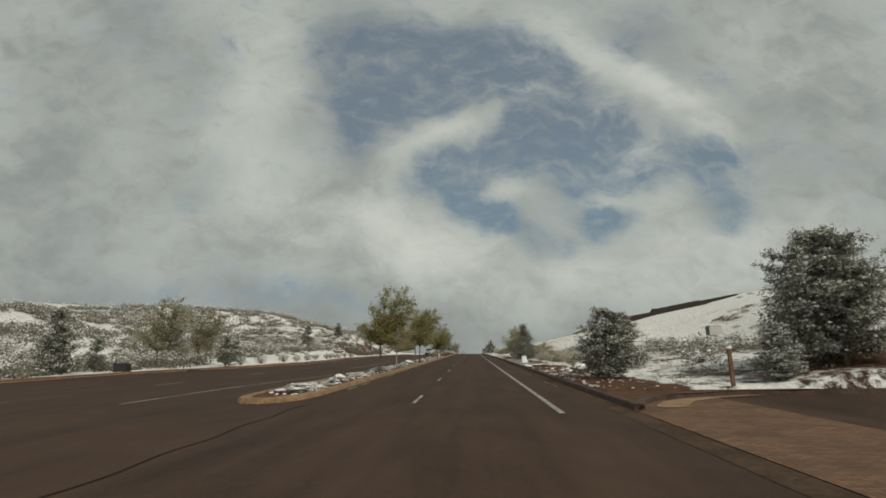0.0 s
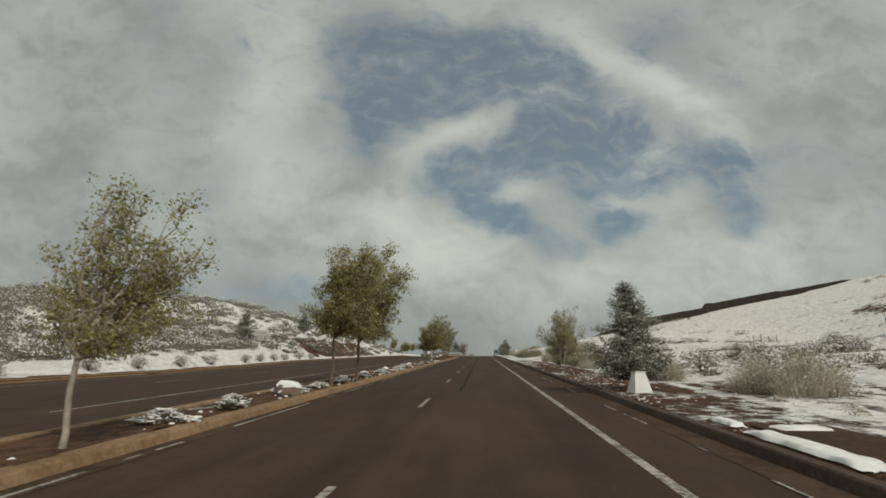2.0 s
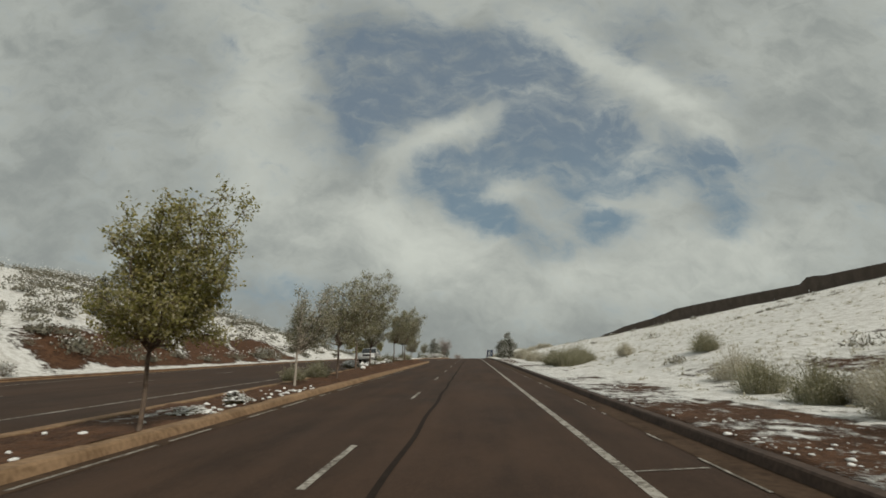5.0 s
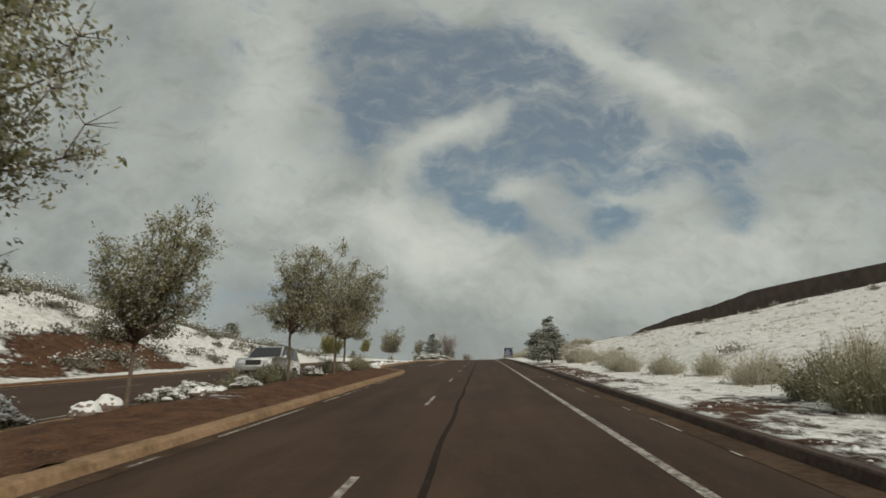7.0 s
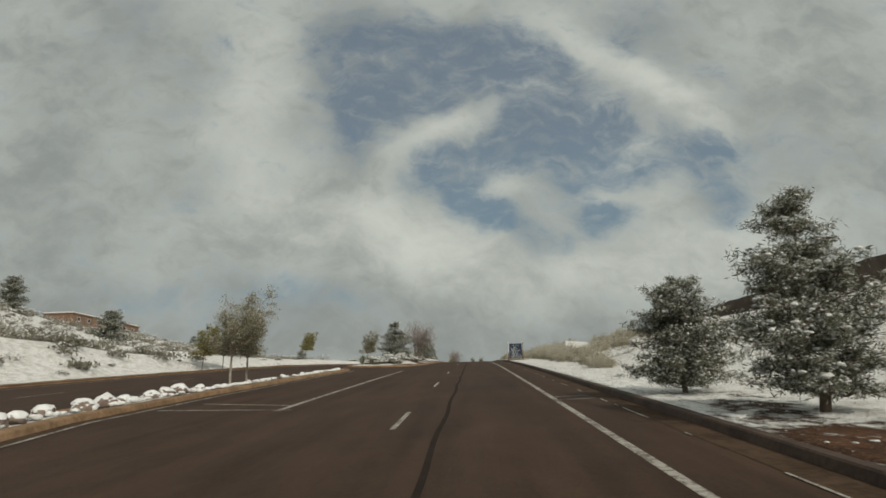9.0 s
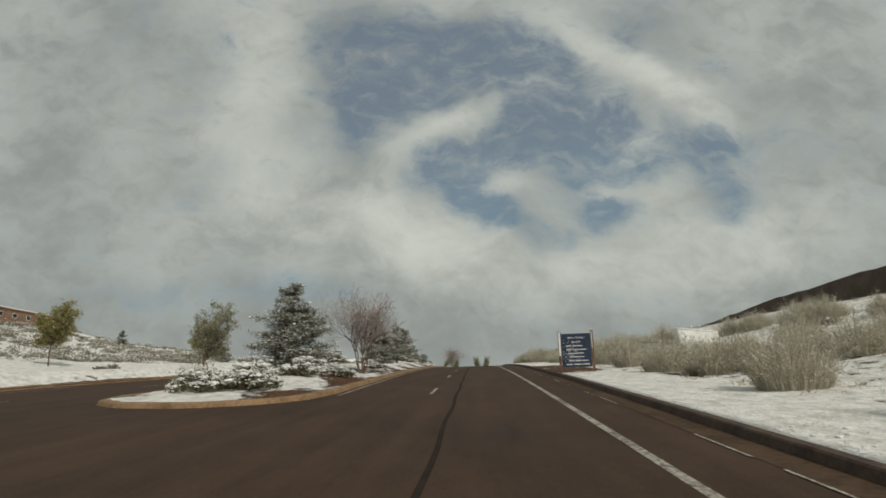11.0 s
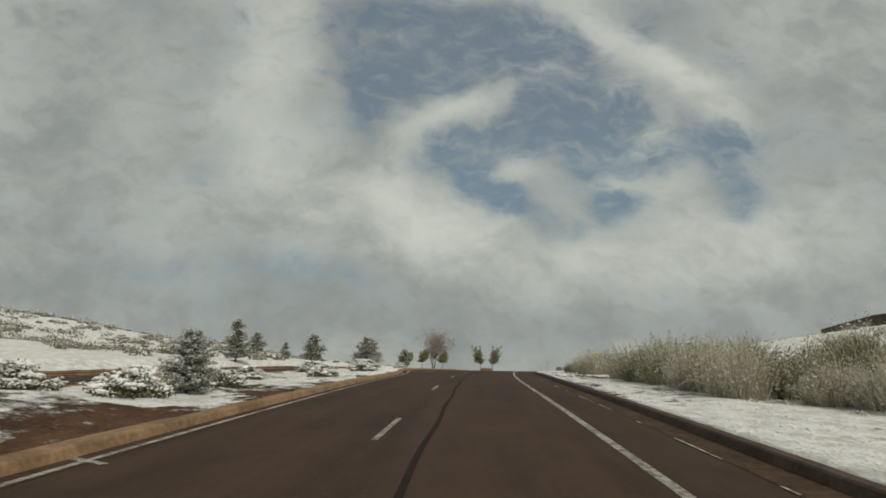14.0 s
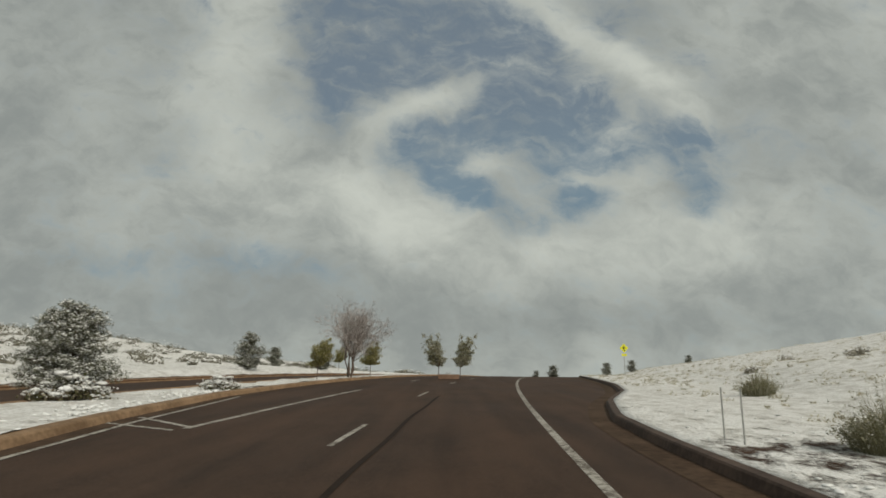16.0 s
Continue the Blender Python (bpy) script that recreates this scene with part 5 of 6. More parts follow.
for i, y in enumerate((61, 65, 71.4, 76, 82, 88, 97, 103, 110, 115.7, 123.3, 129)):
    plant("sage", i % 4, float(far_kerb(y)) - 1.6, y, 1.0, i * 50, "small clipped grey shrub on the snow", "shrub", "far roadside shrubs", "clipped_shrub")
for k, v, u, y, s in (("street_tree", 2, -25.5, 233, 0.75), ("street_tree", 0, -24.8, 236, 0.72), ("street_tree", 1, -27.4, 275.5, 0.80), ("street_tree", 3, -33.0, 262, 0.9), ("pine", 1, -20.0, 323.5, 0.74), ("juniper", 1, -20.0, 341.0, 0.66), ("juniper", 1, -19.8, 377.0, 0.66), ("juniper", 1, -19.6, 361.0, 0.66),
                      ("pine", 2, -30, 357, 0.5), ("juniper", 1, -35, 300, 0.5), ("juniper", 0, -56, 268, 1.35), ("juniper", 0, -79, 276, 1.3), ("pine", 2, -90, 360, 0.9), ("juniper", 1, -42, 372, 0.8), ("juniper", 0, -32, 392, 0.6), ("street_tree", 3, -27, 400, 0.6)):
    plant(FAR.get(k, k), v, u, y, s, 0, "lone tree on the snowy flat beyond the road" if k != "pine" else "dark snow-dusted pine on the snowy flat", "tree", "far trees", k)
for u, y, s in ((14, 392, 0.35), (10.5, 385, 0.35), (22, 396, 0.3), (3.5, 398, 0.45), (0.5, 404, 0.3)):
    plant("far_juniper", 0, u, y, s, 0, "dark rounded bush on the skyline", "bush", "skyline bushes", "juniper")


def scatter(name, seed, n, u_range, y_range, label, mat, size=(0.25, 0.6), keep=None, snow=True, per=85, leaf=0.085, long=1.5, caps=6):
    """Uncountable scrub over a stretch of ground, one object."""
    r = np.random.default_rng(seed)
    u, y = r.uniform(*u_range, n), r.uniform(*y_range, n)
    if keep is not None:
        ok = keep(u, y, r)
        u, y = u[ok], y[ok]
    n = len(u)
    z = road_z(y) + cross(u, y)
    s = r.uniform(*size, n) * r.uniform(0.7, 1.5, n)
    off = r.normal(size=(n, per, 3))
    off /= np.linalg.norm(off, axis=2)[..., None]
    off *= r.uniform(0.3, 1.0, (n, per, 1)) * s[:, None, None] * np.array([1.25, 1.25, 0.75])
    off[..., 2] = np.abs(off[..., 2])
    C = np.stack([u + lat(y), y, z], -1)[:, None] + off
    V, F = leaf_cards(r, C.reshape(-1, 3), leaf, long)
    ob = new(name, mesh_of(name, V, F, mat))
    tagged(ob, label, "scrub", kind="stuff")
    if snow:
        k = caps
        o = r.normal(size=(n, k, 3)) * s[:, None, None] * np.array([0.7, 0.7, 0.12]) + np.array([0, 0, 1.0]) * (0.62 * s)[:, None, None]
        C = np.stack([u + lat(y), y, z], -1)[:, None] + o
        ob = new(name + "_snow", mesh_of("snow", *lumps(r, C.reshape(-1, 3), 0.08), "snow_clots", True))
        tagged(ob, "snow caught in the hillside scrub", "snow", kind="stuff")


scatter("hill_scrub", 11, 3000, (-85, -27), (20, 235), "grey-green sagebrush clumps dotted over a snowy hillside", "scrub_leaf", (0.6, 1.5), lambda u, y, r: waves(u, y, 7.0, 3.0) + r.normal(size=len(u)) * 0.5 + 0.5 * ss(y, 70, 100) * (1 - ss(y, 118, 135)) + 0.5 * ss(y, 85, 100) * (1 - ss(y, 135, 150)) - 6.0 * ((np.abs(u + 31.6) < 2.6) & (np.abs(y - 122.5) < 5)) > -0.2, per=135, leaf=0.10, caps=16)
scatter("ridge_scrub", 18, 2300, (-135, -36), (172, 345), "frosted pale grey scrub over the ridge", "sage_leaf", (0.45, 1.3), lambda u, y, r: (waves(u, y, 8.0, 2.0) + r.normal(size=len(u)) * 0.6 > -0.35) & (u < far_kerb(y) - 12), per=85, leaf=0.10, caps=10)
scatter("bank_scrub", 12, 260, (-30, -22), (25, 235), "low grey scrub on the cut bank", "scrub_leaf", (0.2, 0.5), lambda u, y, r: (u < far_kerb(y) - 2.2) & (r.uniform(size=len(u)) < 0.5), per=170, leaf=0.035)
scatter("flat_scrub", 13, 2900, (-190, -22), (236, 450), "grey scrub on the snowy flat", "scrub_leaf", (0.4, 1.3), lambda u, y, r: (u < far_kerb(y) - 3) & (waves(u, y, 9.0, 1.5) + r.normal(size=len(u)) * 0.5 + 0.75 * ss(-u, 38, 60) > 0.38), per=100, leaf=0.10, caps=12)
scatter("slope_scrub", 14, 620, (9, 62), (22, 360), "grey-brown scrub on the snowy slope", "sage_leaf", (0.25, 0.8), lambda u, y, r: (waves(u, y, 11.0, 6.0) + r.normal(size=len(u)) * 0.35 + 0.5 * (1 - ss(y, 60, 100)) - 0.25 * ss(u, 25, 45) > 0.25) & (u < np.interp(y, wy, wu) - 1), per=150, leaf=0.045, long=2.6)

scatter("near_slope_scrub", 15, 170, (8.5, 45), (24, 92), "grey sagebrush on the snowy slope", "scrub_leaf", (0.4, 1.0), lambda u, y, r: waves(u, y, 6.0, 2.5) + r.normal(size=len(u)) * 0.4 > 0.0, per=380, leaf=0.026, long=3.0, caps=30)
scatter("slope_grass", 16, 8500, (6.6, 45), (20, 400), "short dead grass poking through the snow", "straw", (0.10, 0.22), lambda u, y, r: r.uniform(size=len(u)) < 1.15 - ss(u, 10, 45), snow=False, per=22, leaf=0.030)
# clods of snow and stones on the verge and the islands
r = np.random.default_rng(21)
n = 9000
cu, cy = 3.85 + 3.3 * r.uniform(0, 1, n) ** 1.5, r.uniform(18, 330, n)
ok = (waves(cu, cy, 2.2, 2.0) + r.normal(size=n) * 0.4 > 0.15) & (cy > 19.2) & ((cy < 226) | (cy > 262))
cu, cy = cu[ok], cy[ok]
C = np.stack([cu + lat(cy), cy, road_z(cy) + cross(cu, cy) + 0.01], -1)
tagged(new("verge_snow", mesh_of("verge_snow", *pads(r, C, 0.023 * r.uniform(0.4, 2.0, len(C)), 0.4), "snow_clots", True)), "crumbled snow over the earth of the verge", "snow", kind="stuff")
n = 1500
cy = np.concatenate([r.uniform(19, 120, n // 2), r.uniform(298, 335, n // 2)])
er = np.where(cy < 228, np.interp(cy, *ISLANDS["island_1"][:2]), np.interp(cy, *ISLANDS["island_2"][:2]))
cu = er - 0.45 - np.abs(r.normal(size=n)) * 0.6
ok = waves(cu, cy, 2.6, 5.0) + r.normal(size=n) * 0.3 > 0.05
cu, cy = cu[ok], cy[ok]
C = np.stack([cu + lat(cy), cy, road_z(cy) + 0.15 + berm(cu, cy)], -1)
tagged(new("island_snow", mesh_of("island_snow", *pads(r, C, 0.05, 0.5), "snow_clots", True)), "crumbled snow lying on the islands", "snow", kind="stuff")

n = 170
cy = r.uniform(183, 223, n)
cu = np.interp(cy, *ISLANDS["island_1"][:2]) - 0.55 - np.abs(r.normal(size=n)) * 0.22
C = np.stack([cu + lat(cy), cy, road_z(cy) + 0.18], -1)
tagged(new("kerb_snow", mesh_of("kerb_snow", *pads(r, C, 0.105, 0.6), "snow", True)), "row of snow clumps along a narrow island", "snow", kind="stuff")


def boulder(u, y, size, cap, label, on=None, flat=0.75):
    """A stone with a cap of snow."""
    rr = np.random.default_rng(int(u * 31 + y * 17) % 9973)
    bm = bmesh.new()
    bmesh.ops.create_icosphere(bm, subdivisions=3, radius=1.0)
    seed = Vector((u, y, 0))
    for v in bm.verts:
        k = 1 + 0.24 * noise.noise(v.co * 1.3 + seed) + 0.12 * noise.noise(v.co * 2.9 + seed) + 0.07 * noise.noise(v.co * 7 + seed)
        v.co = Vector((v.co.x * k * size, v.co.y * k * size * 1.2, v.co.z * k * size * flat))
    root = new("boulder")
    root.location = (u + float(lat(y)), y, (gz(u, y) if on is None else float(road_z(y) + berm(u, y)) + on) + size * flat * 0.45)
    bm.normal_update()
    bm2 = bm.copy()
    part("stone", bm_mesh("stone", bm, "rock", True), root)
    if cap:
        for f in [f for f in bm2.faces if f.normal.z + 0.5 * noise.noise(f.calc_center_median() * 3.0 / size + seed) < 0.22]:
            bm2.faces.remove(f)
        for v in [v for v in bm2.verts if not v.link_faces]:
            bm2.verts.remove(v)
        for v in bm2.verts:
            v.co = v.co * 1.05 + Vector((0, 0, size * 0.05))
        part("snow_cap", bm_mesh("snow_cap", bm2, "snow", True), root)
    return tagged(root, label, "boulder", "boulders")


for u, y, s, cap in ((5.0, 33.0, 0.12, True), (4.8, 34.6, 0.11, True), (5.6, 30.4, 0.12, True), (5.3, 36, 0.12, True), (4.7, 38, 0.10, True), (5.9, 34, 0.12, True), (5.1, 28.6, 0.12, True), (6.4, 27.4, 0.14, True), (6.1, 24.5, 0.12, False),
                    (4.15, 310.7, 0.09, True), (4.1, 311.6, 0.07, False), (4.4, 310.2, 0.11, True), (4.6, 311.4, 0.07, True), (4.3, 309.4, 0.09, True), (4.05, 308.6, 0.08, True), (4.7, 309.0, 0.10, True)):
    boulder(u, y, s, cap, "rounded tan stone on the verge" if not cap else "small stone capped with snow on the verge")
boulder(5.25, 31.4, 0.34, True, "upright angular grey boulder streaked with snow on the verge", flat=1.15)
for u, y, s in ((-5.95, 55.9, 0.38), (-6.4, 28.8, 0.24), (-6.5, 77.8, 0.22), (-6.4, 70.2, 0.22), (-6.5, 91, 0.24), (-9.0, 148.0, 0.3), (-7.9, 151, 0.22), (-8.9, 150.6, 0.28), (-9.3, 152.0, 0.34), (-8.4, 152.4, 0.2), (-9.5, 149.6, 0.32), (-8.8, 153.6, 0.24), (-9.2, 155.4, 0.22), (-7.6, 139.0, 0.2), (-11.0, 176, 0.3), (-11.3, 296.5, 0.40), (-11.0, 298.0, 0.36), (-11.0, 268.0, 0.42), (-10.7, 269.4, 0.40), (-10.2, 240.6, 0.5)):
    boulder(u, y, s, True, "rounded stone capped with snow on an island", on=0.12)

for i in range(13):
    y = 184.6 + 1.18 * i
    boulder(float(np.interp(y, *ISLANDS["island_1"][:2])) - 0.78 - 0.12 * (i % 3), y, 0.19 + 0.03 * ((i * 5) % 4), True, "round stone capped with snow in a row", on=0.12, flat=0.8)

# ---- small built things ----
def at_ground(name, u, y, turn=0.0, on=None, dz=0.0):
    root = new(name)
    root.location = (u + float(lat(y)), y, (gz(u, y) if on is None else float(road_z(y)) + on) + dz)
    root.rotation_euler = (0, 0, radians(turn))
    return root


def text_part(body, size, mat, parent, at, turn=(90, 0, 0), label=""):
    cu_ = bpy.data.curves.new("lettering", "FONT")
    cu_.body, cu_.size, cu_.extrude = body, size, 0.004
    cu_.align_x, cu_.align_y = "CENTER", "CENTER"
    ob = new("lettering", cu_)
    ob.data.materials.append(MATS[mat])
    deps = bpy.context.evaluated_depsgraph_get()
    me = bpy.data.meshes.new_from_object(ob.evaluated_get(deps))
    bpy.data.objects.remove(ob)
    return part("lettering", me, parent, label, at, turn)


# blue community sign: timber posts with snow, dark blue board, white lines of lettering
bs = at_ground("directory_sign", 4.58, 246.6, turn=-4)
bs.scale = (0.77, 0.84, 0.88)
for x, hh in ((-1.02, 2.25), (1.02, 2.3)):
    box_part("post", (x - 0.07, x + 0.07, -0.08, 0.08, -0.3, hh), "timber", bs, bevel=0.015)
    box_part("snow_cap", (x - 0.05, x + (0.045 if x < 0 else -0.01), -0.10, -0.082, 0.9 if x < 0 else 1.3, hh - 0.05), "snow", bs, "snow plastered on the post", bevel=0.008)
    box_part("snow_cap", (x - 0.075, x + 0.075, -0.085, 0.085, hh, hh + 0.045), "snow", bs, "snow on top of the post", bevel=0.03)
box_part("board", (-0.92, 0.92, -0.035, 0.035, 0.30, 2.12), "sign_blue", bs, "dark blue painted board", bevel=0.008)
for body, z, sz in (("Senior Campus", 1.90, 0.17), ("Parkside", 1.66, 0.16)):
    text_part(body, sz, "sign_white", bs, (0.0, -0.042, z))
for k, (w, x) in enumerate(((1.0, -0.1), (1.25, 0.0), (0.95, -0.05), (0.9, 0.0), (1.2, 0.1), (1.45, 0.05))):
    for q in range(3):
        w3 = w / 3 * (0.8 + 0.1 * q)
        x0 = x - w / 2 + q * w / 3
        box_part("writing_line", (x0, x0 + w3, -0.041, -0.036, 1.44 - 0.2 * k - 0.024, 1.44 - 0.2 * k + 0.024), "sign_white", bs)
rs = np.random.default_rng(8)
C = np.stack([rs.normal(-0.45, 0.28, 150), np.full(150, -0.045), rs.normal(1.05, 0.35, 150)], -1)
part("snow", mesh_of("snow", *lumps(rs, C[(C[:, 2] > 0.4) & (C[:, 2] < 2.0) & (np.abs(C[:, 0]) < 0.85)], 0.028), "snow_clots", True), bs, "wet snow stuck to the board")["kind"] = "stuff"
tagged(bs, "dark blue directory board between snowy timber posts", "sign")

ms = at_ground("models_sign", -33.1, 126.4, turn=24, dz=0.1)
box_part("board", (-1.35, 1.35, -0.03, 0.03, 1.25, 1.95), "cabinet_grey", ms, bevel=0.01)
box_part("board", (-1.35, 1.35, -0.03, 0.03, 0.55, 1.15), "cabinet_grey", ms, "lower board with small lettering", bevel=0.01)
text_part("MODELS", 0.56, "sign_dark", ms, (0, -0.036, 1.60))
for k in range(2):
    for q in range(4):
        box_part("writing_line", (-1.15 + q * 0.6, -0.70 + q * 0.6, -0.035, -0.031, 0.68 + k * 0.22, 0.80 + k * 0.22), "sign_dark", ms)
for x in (-1.2, 1.2):
    box_part("post", (x - 0.06, x + 0.06, 0.03, 0.13, -0.4, 2.05), "timber", ms)
box_part("snow_cap", (-1.38, 1.38, -0.05, 0.06, 1.952, 2.01), "snow", ms, bevel=0.02)
tagged(ms, "white board on posts lettered MODELS on the scrub hill", "sign")

ws = at_ground("blank_sign", -38.0, 101.5, turn=24)
box_part("board", (-1.25, 1.25, -0.04, 0.04, 0.85, 1.65), "pale_bark", ws, bevel=0.01)
for x in (-0.9, 0.9):
    box_part("post", (x - 0.07, x + 0.07, 0.04, 0.16, -0.4, 1.5), "sign_white", ws)
box_part("snow_cap", (-1.28, 1.28, -0.06, 0.07, 1.652, 1.72), "snow", ws, bevel=0.02)
tagged(ws, "weathered pale wooden board on posts among the scrub", "sign")

# concrete pad let into the verge, with a strip of snow along the kerb
pad = at_ground("concrete_pad", 4.9, 46.4)
pad.rotation_euler = (math.atan(float(road_z(47.4) - road_z(45.4)) / 2), 0, 0)
box_part("slab", (-0.62, 0.62, -1.9, 2.3, -0.2, 0.035), "gutter_concrete", pad, bevel=0.015)
for x0, x1, y0, y1 in ((-1.08, -0.68, -1.6, 1.6), (-0.95, -0.70, 2.2, 3.4), (-0.5, 0.4, 1.5, 2.1)):
    bm = bmesh.new()
    bmesh.ops.create_grid(bm, x_segments=8, y_segments=22, size=0.5)
    for v in bm.verts:
        e = max(abs(v.co.x), abs(v.co.y)) * 2
        v.co = Vector(((x0 + x1) / 2 + v.co.x * (x1 - x0) * (1 + 0.25 * noise.noise(v.co * 9)), (y0 + y1) / 2 + v.co.y * (y1 - y0), 0.065 + 0.03 * noise.noise(v.co * 6) - 0.10 * max(0, e - 0.8) * 5 * 0.6))
    part("snow_patch", bm_mesh("snow_patch", bm, "snow", True), pad, "leftover patch of snow")
tagged(pad, "flat grey concrete pad in the verge with leftover snow", "pad")
# pale utility box by the kerb
ub = at_ground("utility_pedestal", 4.6, 57.2, turn=18)
ub.scale = (0.82, 0.82, 0.82)
bm = bmesh.new()
box_bm(bm, -0.38, 0.38, -0.32, 0.32, -0.1, 0.72, bevel=0.03)
for v in bm.verts:
    if v.co.z > 0.3:
        v.co.x *= 0.58
        v.co.y *= 0.45
part("body", bm_mesh("body", bm, "painted_box"), ub)
bm = bmesh.new()
box_bm(bm, -0.24, 0.24, -0.16, 0.16, 0.715, 0.755, bevel=0.02)
part("lid", bm_mesh("lid", bm, "painted_box"), ub)
tagged(ub, "off-white tapered utility pedestal on the snowy verge", "utility box")
q = at_ground("utility_cabinet", 35.6, 92.0, turn=4)
box_part("body", (-0.95, 0.95, -0.6, 0.6, -0.6, 1.5), "green_box", q, bevel=0.03)
box_part("door", (-0.9, 0.9, -0.63, -0.603, 0.05, 1.42), "cabinet_grey", q, "pale door panel", bevel=0.008)
box_part("snow_cap", (-0.93, 0.93, -0.58, 0.58, 1.502, 1.56), "snow", q, bevel=0.025)
tagged(q, "pale utility cabinet with dark sides on the slope", "utility box")
q = at_ground("utility_cabinet", -27.2, 46.5)
box_part("body", (-0.5, 0.5, -0.4, 0.4, -0.2, 0.62), "sign_dark", q, bevel=0.03)
tagged(q, "dark low utility box beside the far kerb", "utility box")
q = at_ground("drain_cover", -23.2, 51.8, turn=12, on=0.0)
box_part("plate", (-1.2, 1.2, -0.35, 0.35, -0.1, 0.05), "sign_dark", q, bevel=0.015)
tagged(q, "long dark drain cover beside the far kerb", "drain cover")
# post at the corner
q = at_ground("marker_post", 7.9, 19.6)
box_part("post", (-0.055, 0.055, -0.055, 0.055, -0.3, 1.15), "timber", q, bevel=0.01)
box_part("cap", (-0.075, 0.075, -0.075, 0.075, 1.15, 1.24), "snow", q, "snow on the post", bevel=0.03)
tagged(q, "square dark timber post with a cap of snow", "post")
# rail fence on the slope
q = at_ground("rail_fence", 29.5, 104)
q.scale = (0.75, 0.75, 0.75)
for i in range(4):
    x = -1.6 + i * 1.05
    box_part("post", (x - 0.05, x + 0.05, -0.05, 0.05, -0.6, 1.1 - 0.1 * i + 0.25 * (i % 2)), "pale_bark", q)
box_part("rail", (-1.7, 1.65, -0.02, 0.02, 0.74, 0.80), "pale_bark", q)
tagged(q, "short weathered rail fence on the slope", "fence")
# yellow warning sign beyond the crest
q = at_ground("warning_sign", 11.45, 372.0)
box_part("post", (-0.03, 0.03, 0.02, 0.06, -1.2, 2.95), "galvanised", q)
bm = bmesh.new()
box_bm(bm, -0.30, 0.30, -0.012, 0.012, -0.30, 0.30, bevel=0.01)
bmesh.ops.rotate(bm, verts=bm.verts, cent=(0, 0, 0), matrix=Matrix.Rotation(radians(45), 3, "Y"))
part("panel", bm_mesh("panel", bm, "sign_yellow"), q, "bright yellow-green diamond panel", at=(0, 0, 2.66))
bm = bmesh.new()
box_bm(bm, -0.05, 0.05, -0.018, -0.013, -0.26, 0.10)
box_bm(bm, -0.16, 0.14, -0.018, -0.013, -0.02, 0.05)
box_bm(bm, -0.05, 0.05, -0.018, -0.013, 0.14, 0.24)
part("symbol", bm_mesh("symbol", bm, "sign_dark"), q, at=(0, 0, 2.66))
box_part("plate", (-0.25, 0.25, -0.012, 0.012, 1.90, 2.12), "sign_yellow", q)
tagged(q, "yellow-green diamond warning sign on a thin post", "sign")
# thin markers by the bend
for u, y in ((4.22, 321.8), (4.31, 321.3), (4.3, 252.9), (4.9, 253.2)):
    q = at_ground("marker_stake", u, y)
    box_part("stake", (-0.009, 0.009, -0.009, 0.009, -0.2, 0.78 if y > 300 else 0.5), "galvanised", q)
    tagged(q, "thin pale marker stake on the verge", "stake")
# white headwall in the thicket, with a picket fence running on from it
q = at_ground("headwall", 12.5, 251.8, turn=38)
bm = bmesh.new()
box_bm(bm, -2.1, 2.1, -0.15, 0.15, -0.8, 0.95, bevel=0.04)
for v in bm.verts:
    if v.co.z > 0.3:
        v.co.y += 0.30
        v.co.x *= 0.93
part("wall", bm_mesh("wall", bm, "sign_white"), q)
box_part("snow_cap", (-1.95, 1.95, 0.12, 0.48, 0.952, 1.03), "snow", q, bevel=0.05)
tagged(q, "pale sloping concrete headwall capped with snow", "wall")
q = at_ground("picket_fence", 10.7, 250.6, turn=97)
for i in range(30):
    x = i * 0.19
    box_part("picket", (x - 0.011, x + 0.011, -0.011, 0.011, -0.6, 0.85 + 0.11 * x), "galvanised", q)
for z in (0.2, 0.72):
    bm = bmesh.new()
    box_bm(bm, -0.05, 5.6, -0.015, 0.015, z, z + 0.04)
    for v in bm.verts:
        v.co.z += 0.11 * v.co.x
    part("rail", bm_mesh("rail", bm, "galvanised"), q)
tagged(q, "thin grey metal picket fence behind the thicket", "fence")


# house on the hill: stucco walls, parapet roof with snow
def house(u, y, wide, deep, high, turn, label):
    root = at_ground("house", u, y, turn)
    box_part("wall", (-wide / 2, wide / 2, -deep / 2, deep / 2, -3, high), "stucco", root)
    bm = bmesh.new()
    box_bm(bm, -wide / 2 - 0.3, wide / 2 + 0.3, -deep / 2 - 0.3, deep / 2 + 0.3, high, high + 0.3, bevel=0.05)
    roof = part("roof", bm_mesh("roof", bm, "stucco"), root)
    bm = bmesh.new()
    box_bm(bm, -wide / 2 - 0.2, wide / 2 + 0.2, -deep / 2 - 0.2, deep / 2 + 0.2, high + 0.3, high + 0.62, bevel=0.12)
    part("snow", bm_mesh("snow", bm, "snow"), roof, "thick snow on the flat roof")
    for i in range(int(wide // 5)):
        x = -wide / 2 + 3 + i * 5
        win = box_part("window", (x - 0.75, x + 0.75, -deep / 2 - 0.05, -deep / 2 + 0.02, high - 2.1, high - 0.8), "sign_white", root)
        box_part("pane", (x - 0.65, x + 0.65, -deep / 2 - 0.06, -deep / 2 - 0.052, high - 2.0, high - 0.9), "dark_glass", win)
    return tagged(root, label, "house")


house(-140.5, 383, 37, 10, 2.6, 88, "long low brown stucco house with a snowy flat roof")


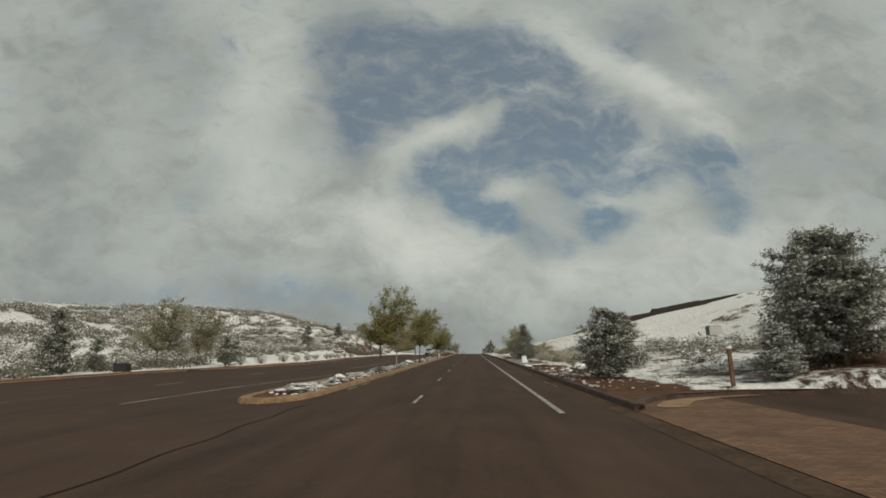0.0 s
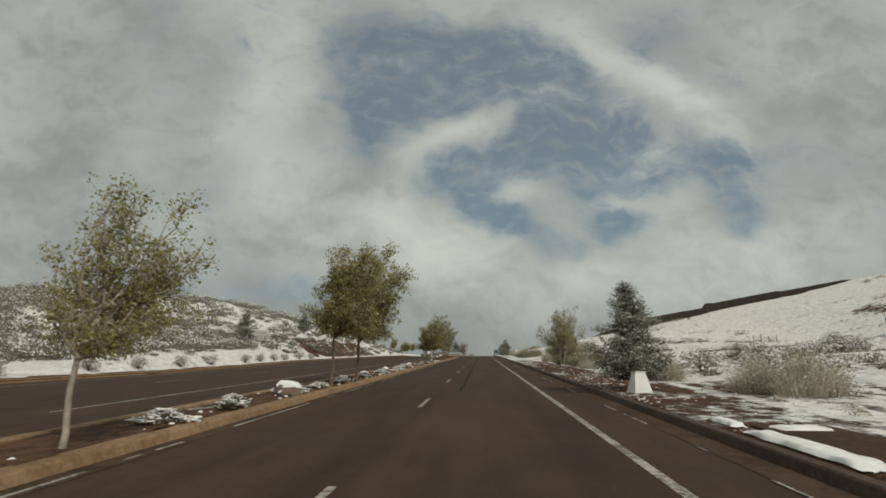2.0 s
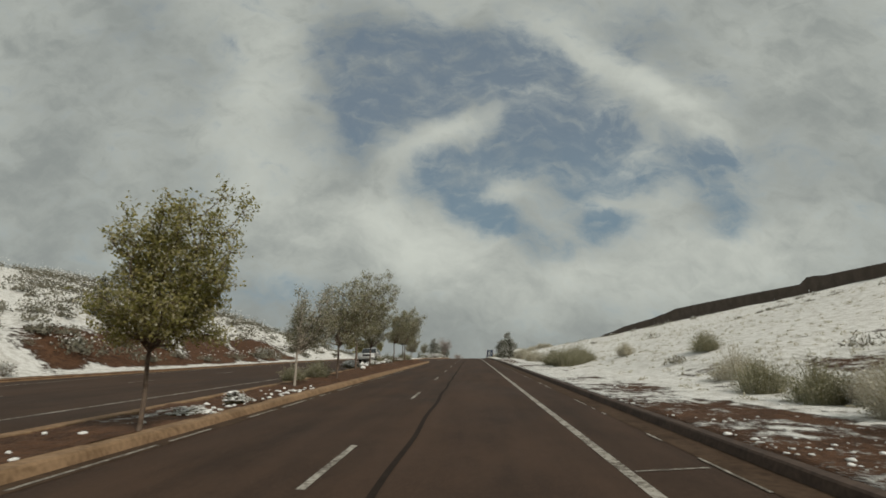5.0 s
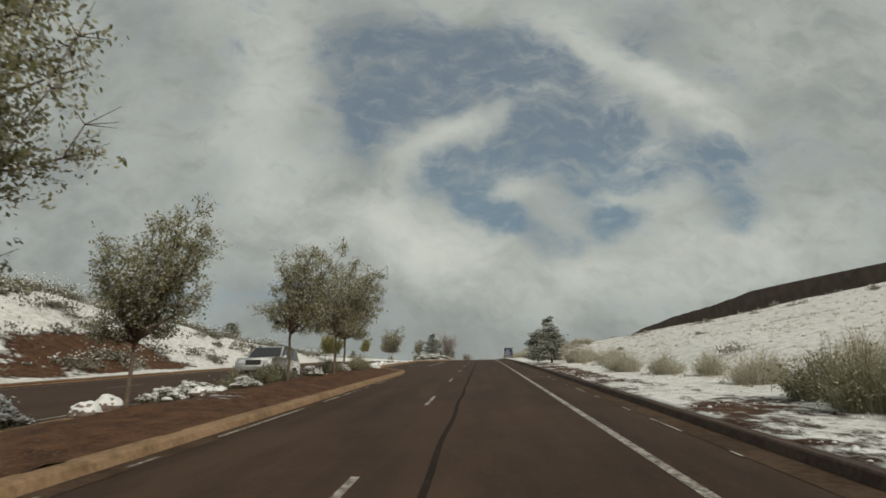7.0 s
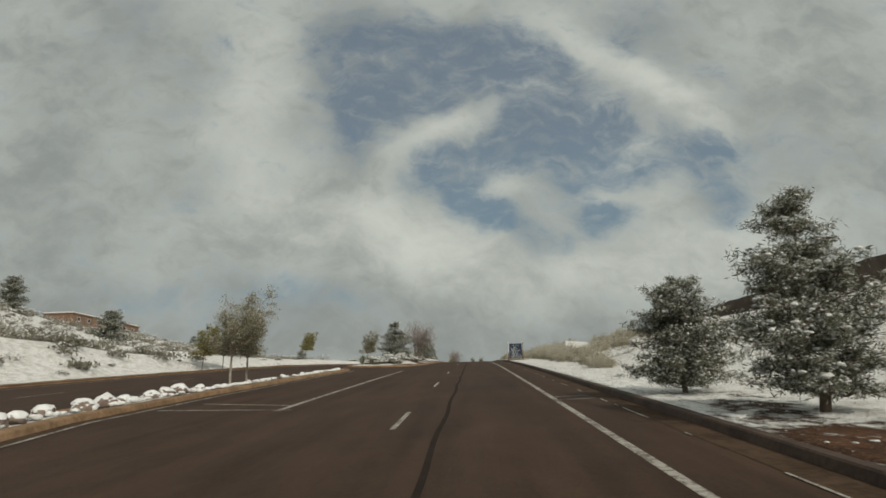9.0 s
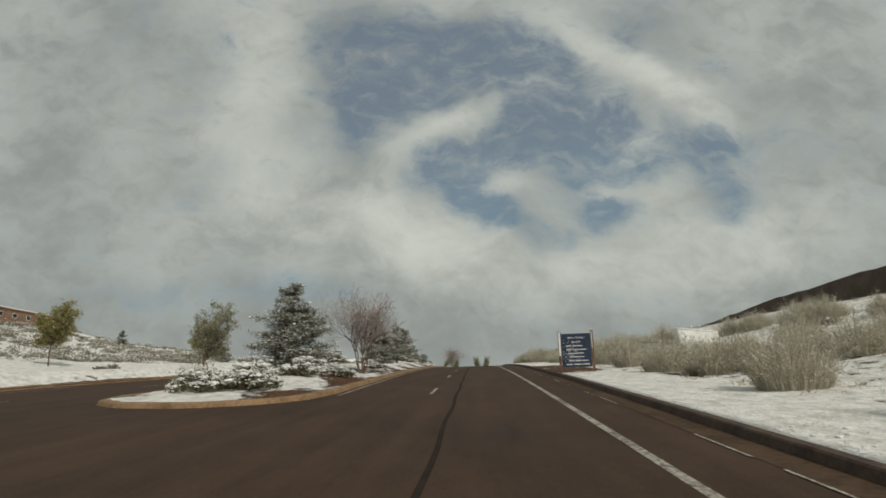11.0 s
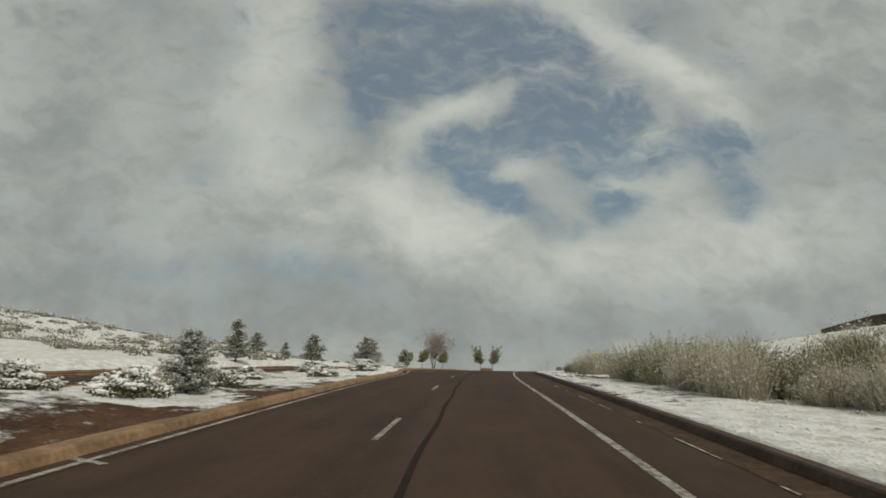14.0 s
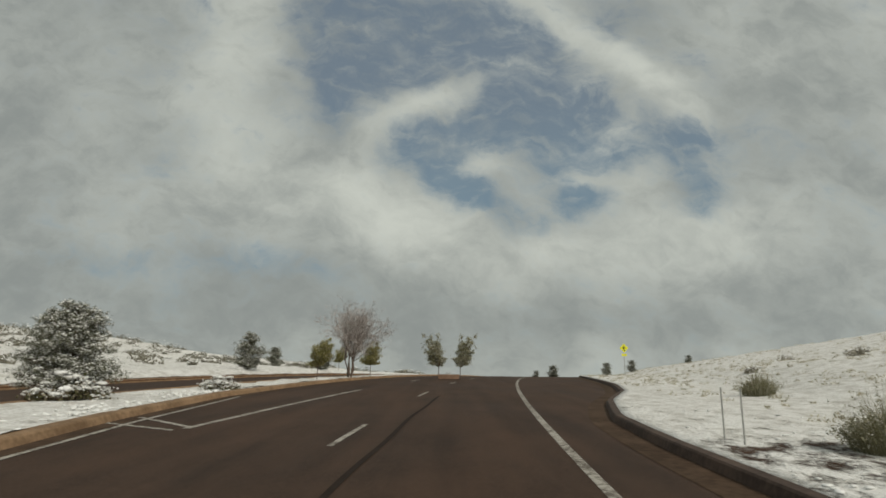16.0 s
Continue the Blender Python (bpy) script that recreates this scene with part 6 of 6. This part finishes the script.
# white sport utility car on the other carriageway
def suv(u, y, turn):
    root = at_ground("suv", u, y, turn, on=0.0)
    side = [(-2.35, 0.42), (-2.40, 0.75), (-2.30, 1.02), (-2.25, 1.10), (-2.05, 1.72), (-1.85, 1.80), (0.0, 1.82), (0.20, 1.76), (0.92, 1.16), (2.10, 1.04), (2.38, 0.88), (2.42, 0.60), (2.35, 0.40)]
    bm = bmesh.new()
    rings = []
    for yy_, k in ((-0.92, 0.0), (-0.95, 1.0), (0.95, 1.0), (0.92, 0.0)):
        ring_ = []
        for x, z in side:
            inset = 0.0 if z < 1.12 else (z - 1.12) * 0.22
            ring_.append(bm.verts.new((x * (0.985 if k == 0 else 1.0), yy_ - math.copysign(inset, yy_), z)))
        rings.append(ring_)
    for a, c in zip(rings, rings[1:]):
        for i in range(len(side)):
            j = (i + 1) % len(side)
            bm.faces.new((a[i], a[j], c[j], c[i]))
    bm.faces.new(rings[0])
    bm.faces.new(rings[-1][::-1])
    bmesh.ops.bevel(bm, geom=[e for e in bm.edges if e.calc_face_angle(0) > 0.5], offset=0.03, segments=2, affect="EDGES")
    body = part("body", bm_mesh("body", bm, "car_paint", True), root)
    for s in (-1, 1):
        for x0, x1, a, c in ((-1.95, -1.05, 0.02, -0.02), (-0.95, -0.15, 0.0, 0.0), (-0.05, 0.60, 0.0, -0.42)):
            bm = bmesh.new()
            yb, yt = s * 0.945, s * 0.845
            pts = [(x0, yb, 1.17), (x1, yb, 1.17), (x1 + c, yt, 1.66), (x0 + a, yt, 1.66)]
            lo = [bm.verts.new(p_) for p_ in pts]
            hi = [bm.verts.new((p_[0], p_[1] + s * 0.012, p_[2])) for p_ in pts]
            bm.faces.new(lo), bm.faces.new(hi)
            for i in range(4):
                bm.faces.new((lo[i], lo[(i + 1) % 4], hi[(i + 1) % 4], hi[i]))
            part("side_window", bm_mesh("side_window", bm, "dark_glass"), root)
        for x in (-1.45, 1.45):
            bm = bmesh.new()
            bmesh.ops.create_cone(bm, segments=24, radius1=0.38, radius2=0.38, depth=0.25, cap_ends=True, matrix=Matrix.Translation((x, s * 0.84, 0.38)) @ Matrix.Rotation(radians(90), 4, "X"))
            wheel = part("wheel", bm_mesh("wheel", bm, "rubber"), root)
            bm = bmesh.new()
            bmesh.ops.create_cone(bm, segments=20, radius1=0.24, radius2=0.20, depth=0.03, cap_ends=True, matrix=Matrix.Translation((x, s * 0.972, 0.38)) @ Matrix.Rotation(radians(90), 4, "X"))
            part("rim", bm_mesh("rim", bm, "galvanised"), wheel)
        box_part("headlight", (2.30, 2.425, s * 0.60 - 0.18, s * 0.60 + 0.18, 0.74, 0.90), "lamp_clear", root, bevel=0.02)
        box_part("mirror", (0.58, 0.75, s * 0.95 - 0.03, s * 1.10 + 0.03, 1.12, 1.26) if s > 0 else (0.58, 0.75, -1.13, -0.92, 1.12, 1.26), "car_paint", root, bevel=0.03)
        box_part("roof_rail", (-1.7, 0.2, s * 0.66 - 0.02, s * 0.66 + 0.02, 1.83, 1.88), "rubber", root)
    for nm, pts in (("windscreen", [(0.25, -0.74, 1.73), (0.25, 0.74, 1.73), (0.90, 0.86, 1.19), (0.90, -0.86, 1.19)]), ("rear_window", [(-2.06, -0.72, 1.66), (-2.06, 0.72, 1.66), (-2.26, 0.80, 1.14), (-2.26, -0.80, 1.14)])):
        bm = bmesh.new()
        dx = 0.02 if nm == "windscreen" else -0.02
        lo = [bm.verts.new(p_) for p_ in pts]
        hi = [bm.verts.new((p_[0] + dx, p_[1], p_[2] + 0.015)) for p_ in pts]
        bm.faces.new(lo), bm.faces.new(hi)
        for i in range(4):
            bm.faces.new((lo[i], lo[(i + 1) % 4], hi[(i + 1) % 4], hi[i]))
        part(nm, bm_mesh(nm, bm, "dark_glass"), root)
    box_part("grille", (2.36, 2.435, -0.40, 0.40, 0.66, 0.92), "sign_dark", root, bevel=0.01)
    box_part("bumper", (2.30, 2.50, -0.90, 0.90, 0.38, 0.60), "galvanised", root, bevel=0.05)
    box_part("bumper", (-2.50, -2.30, -0.90, 0.90, 0.42, 0.62), "galvanised", root, bevel=0.05)
    return tagged(root, "white sport utility car with dark windows on the road", "car")


suv(-11.9, 168.0, -91)
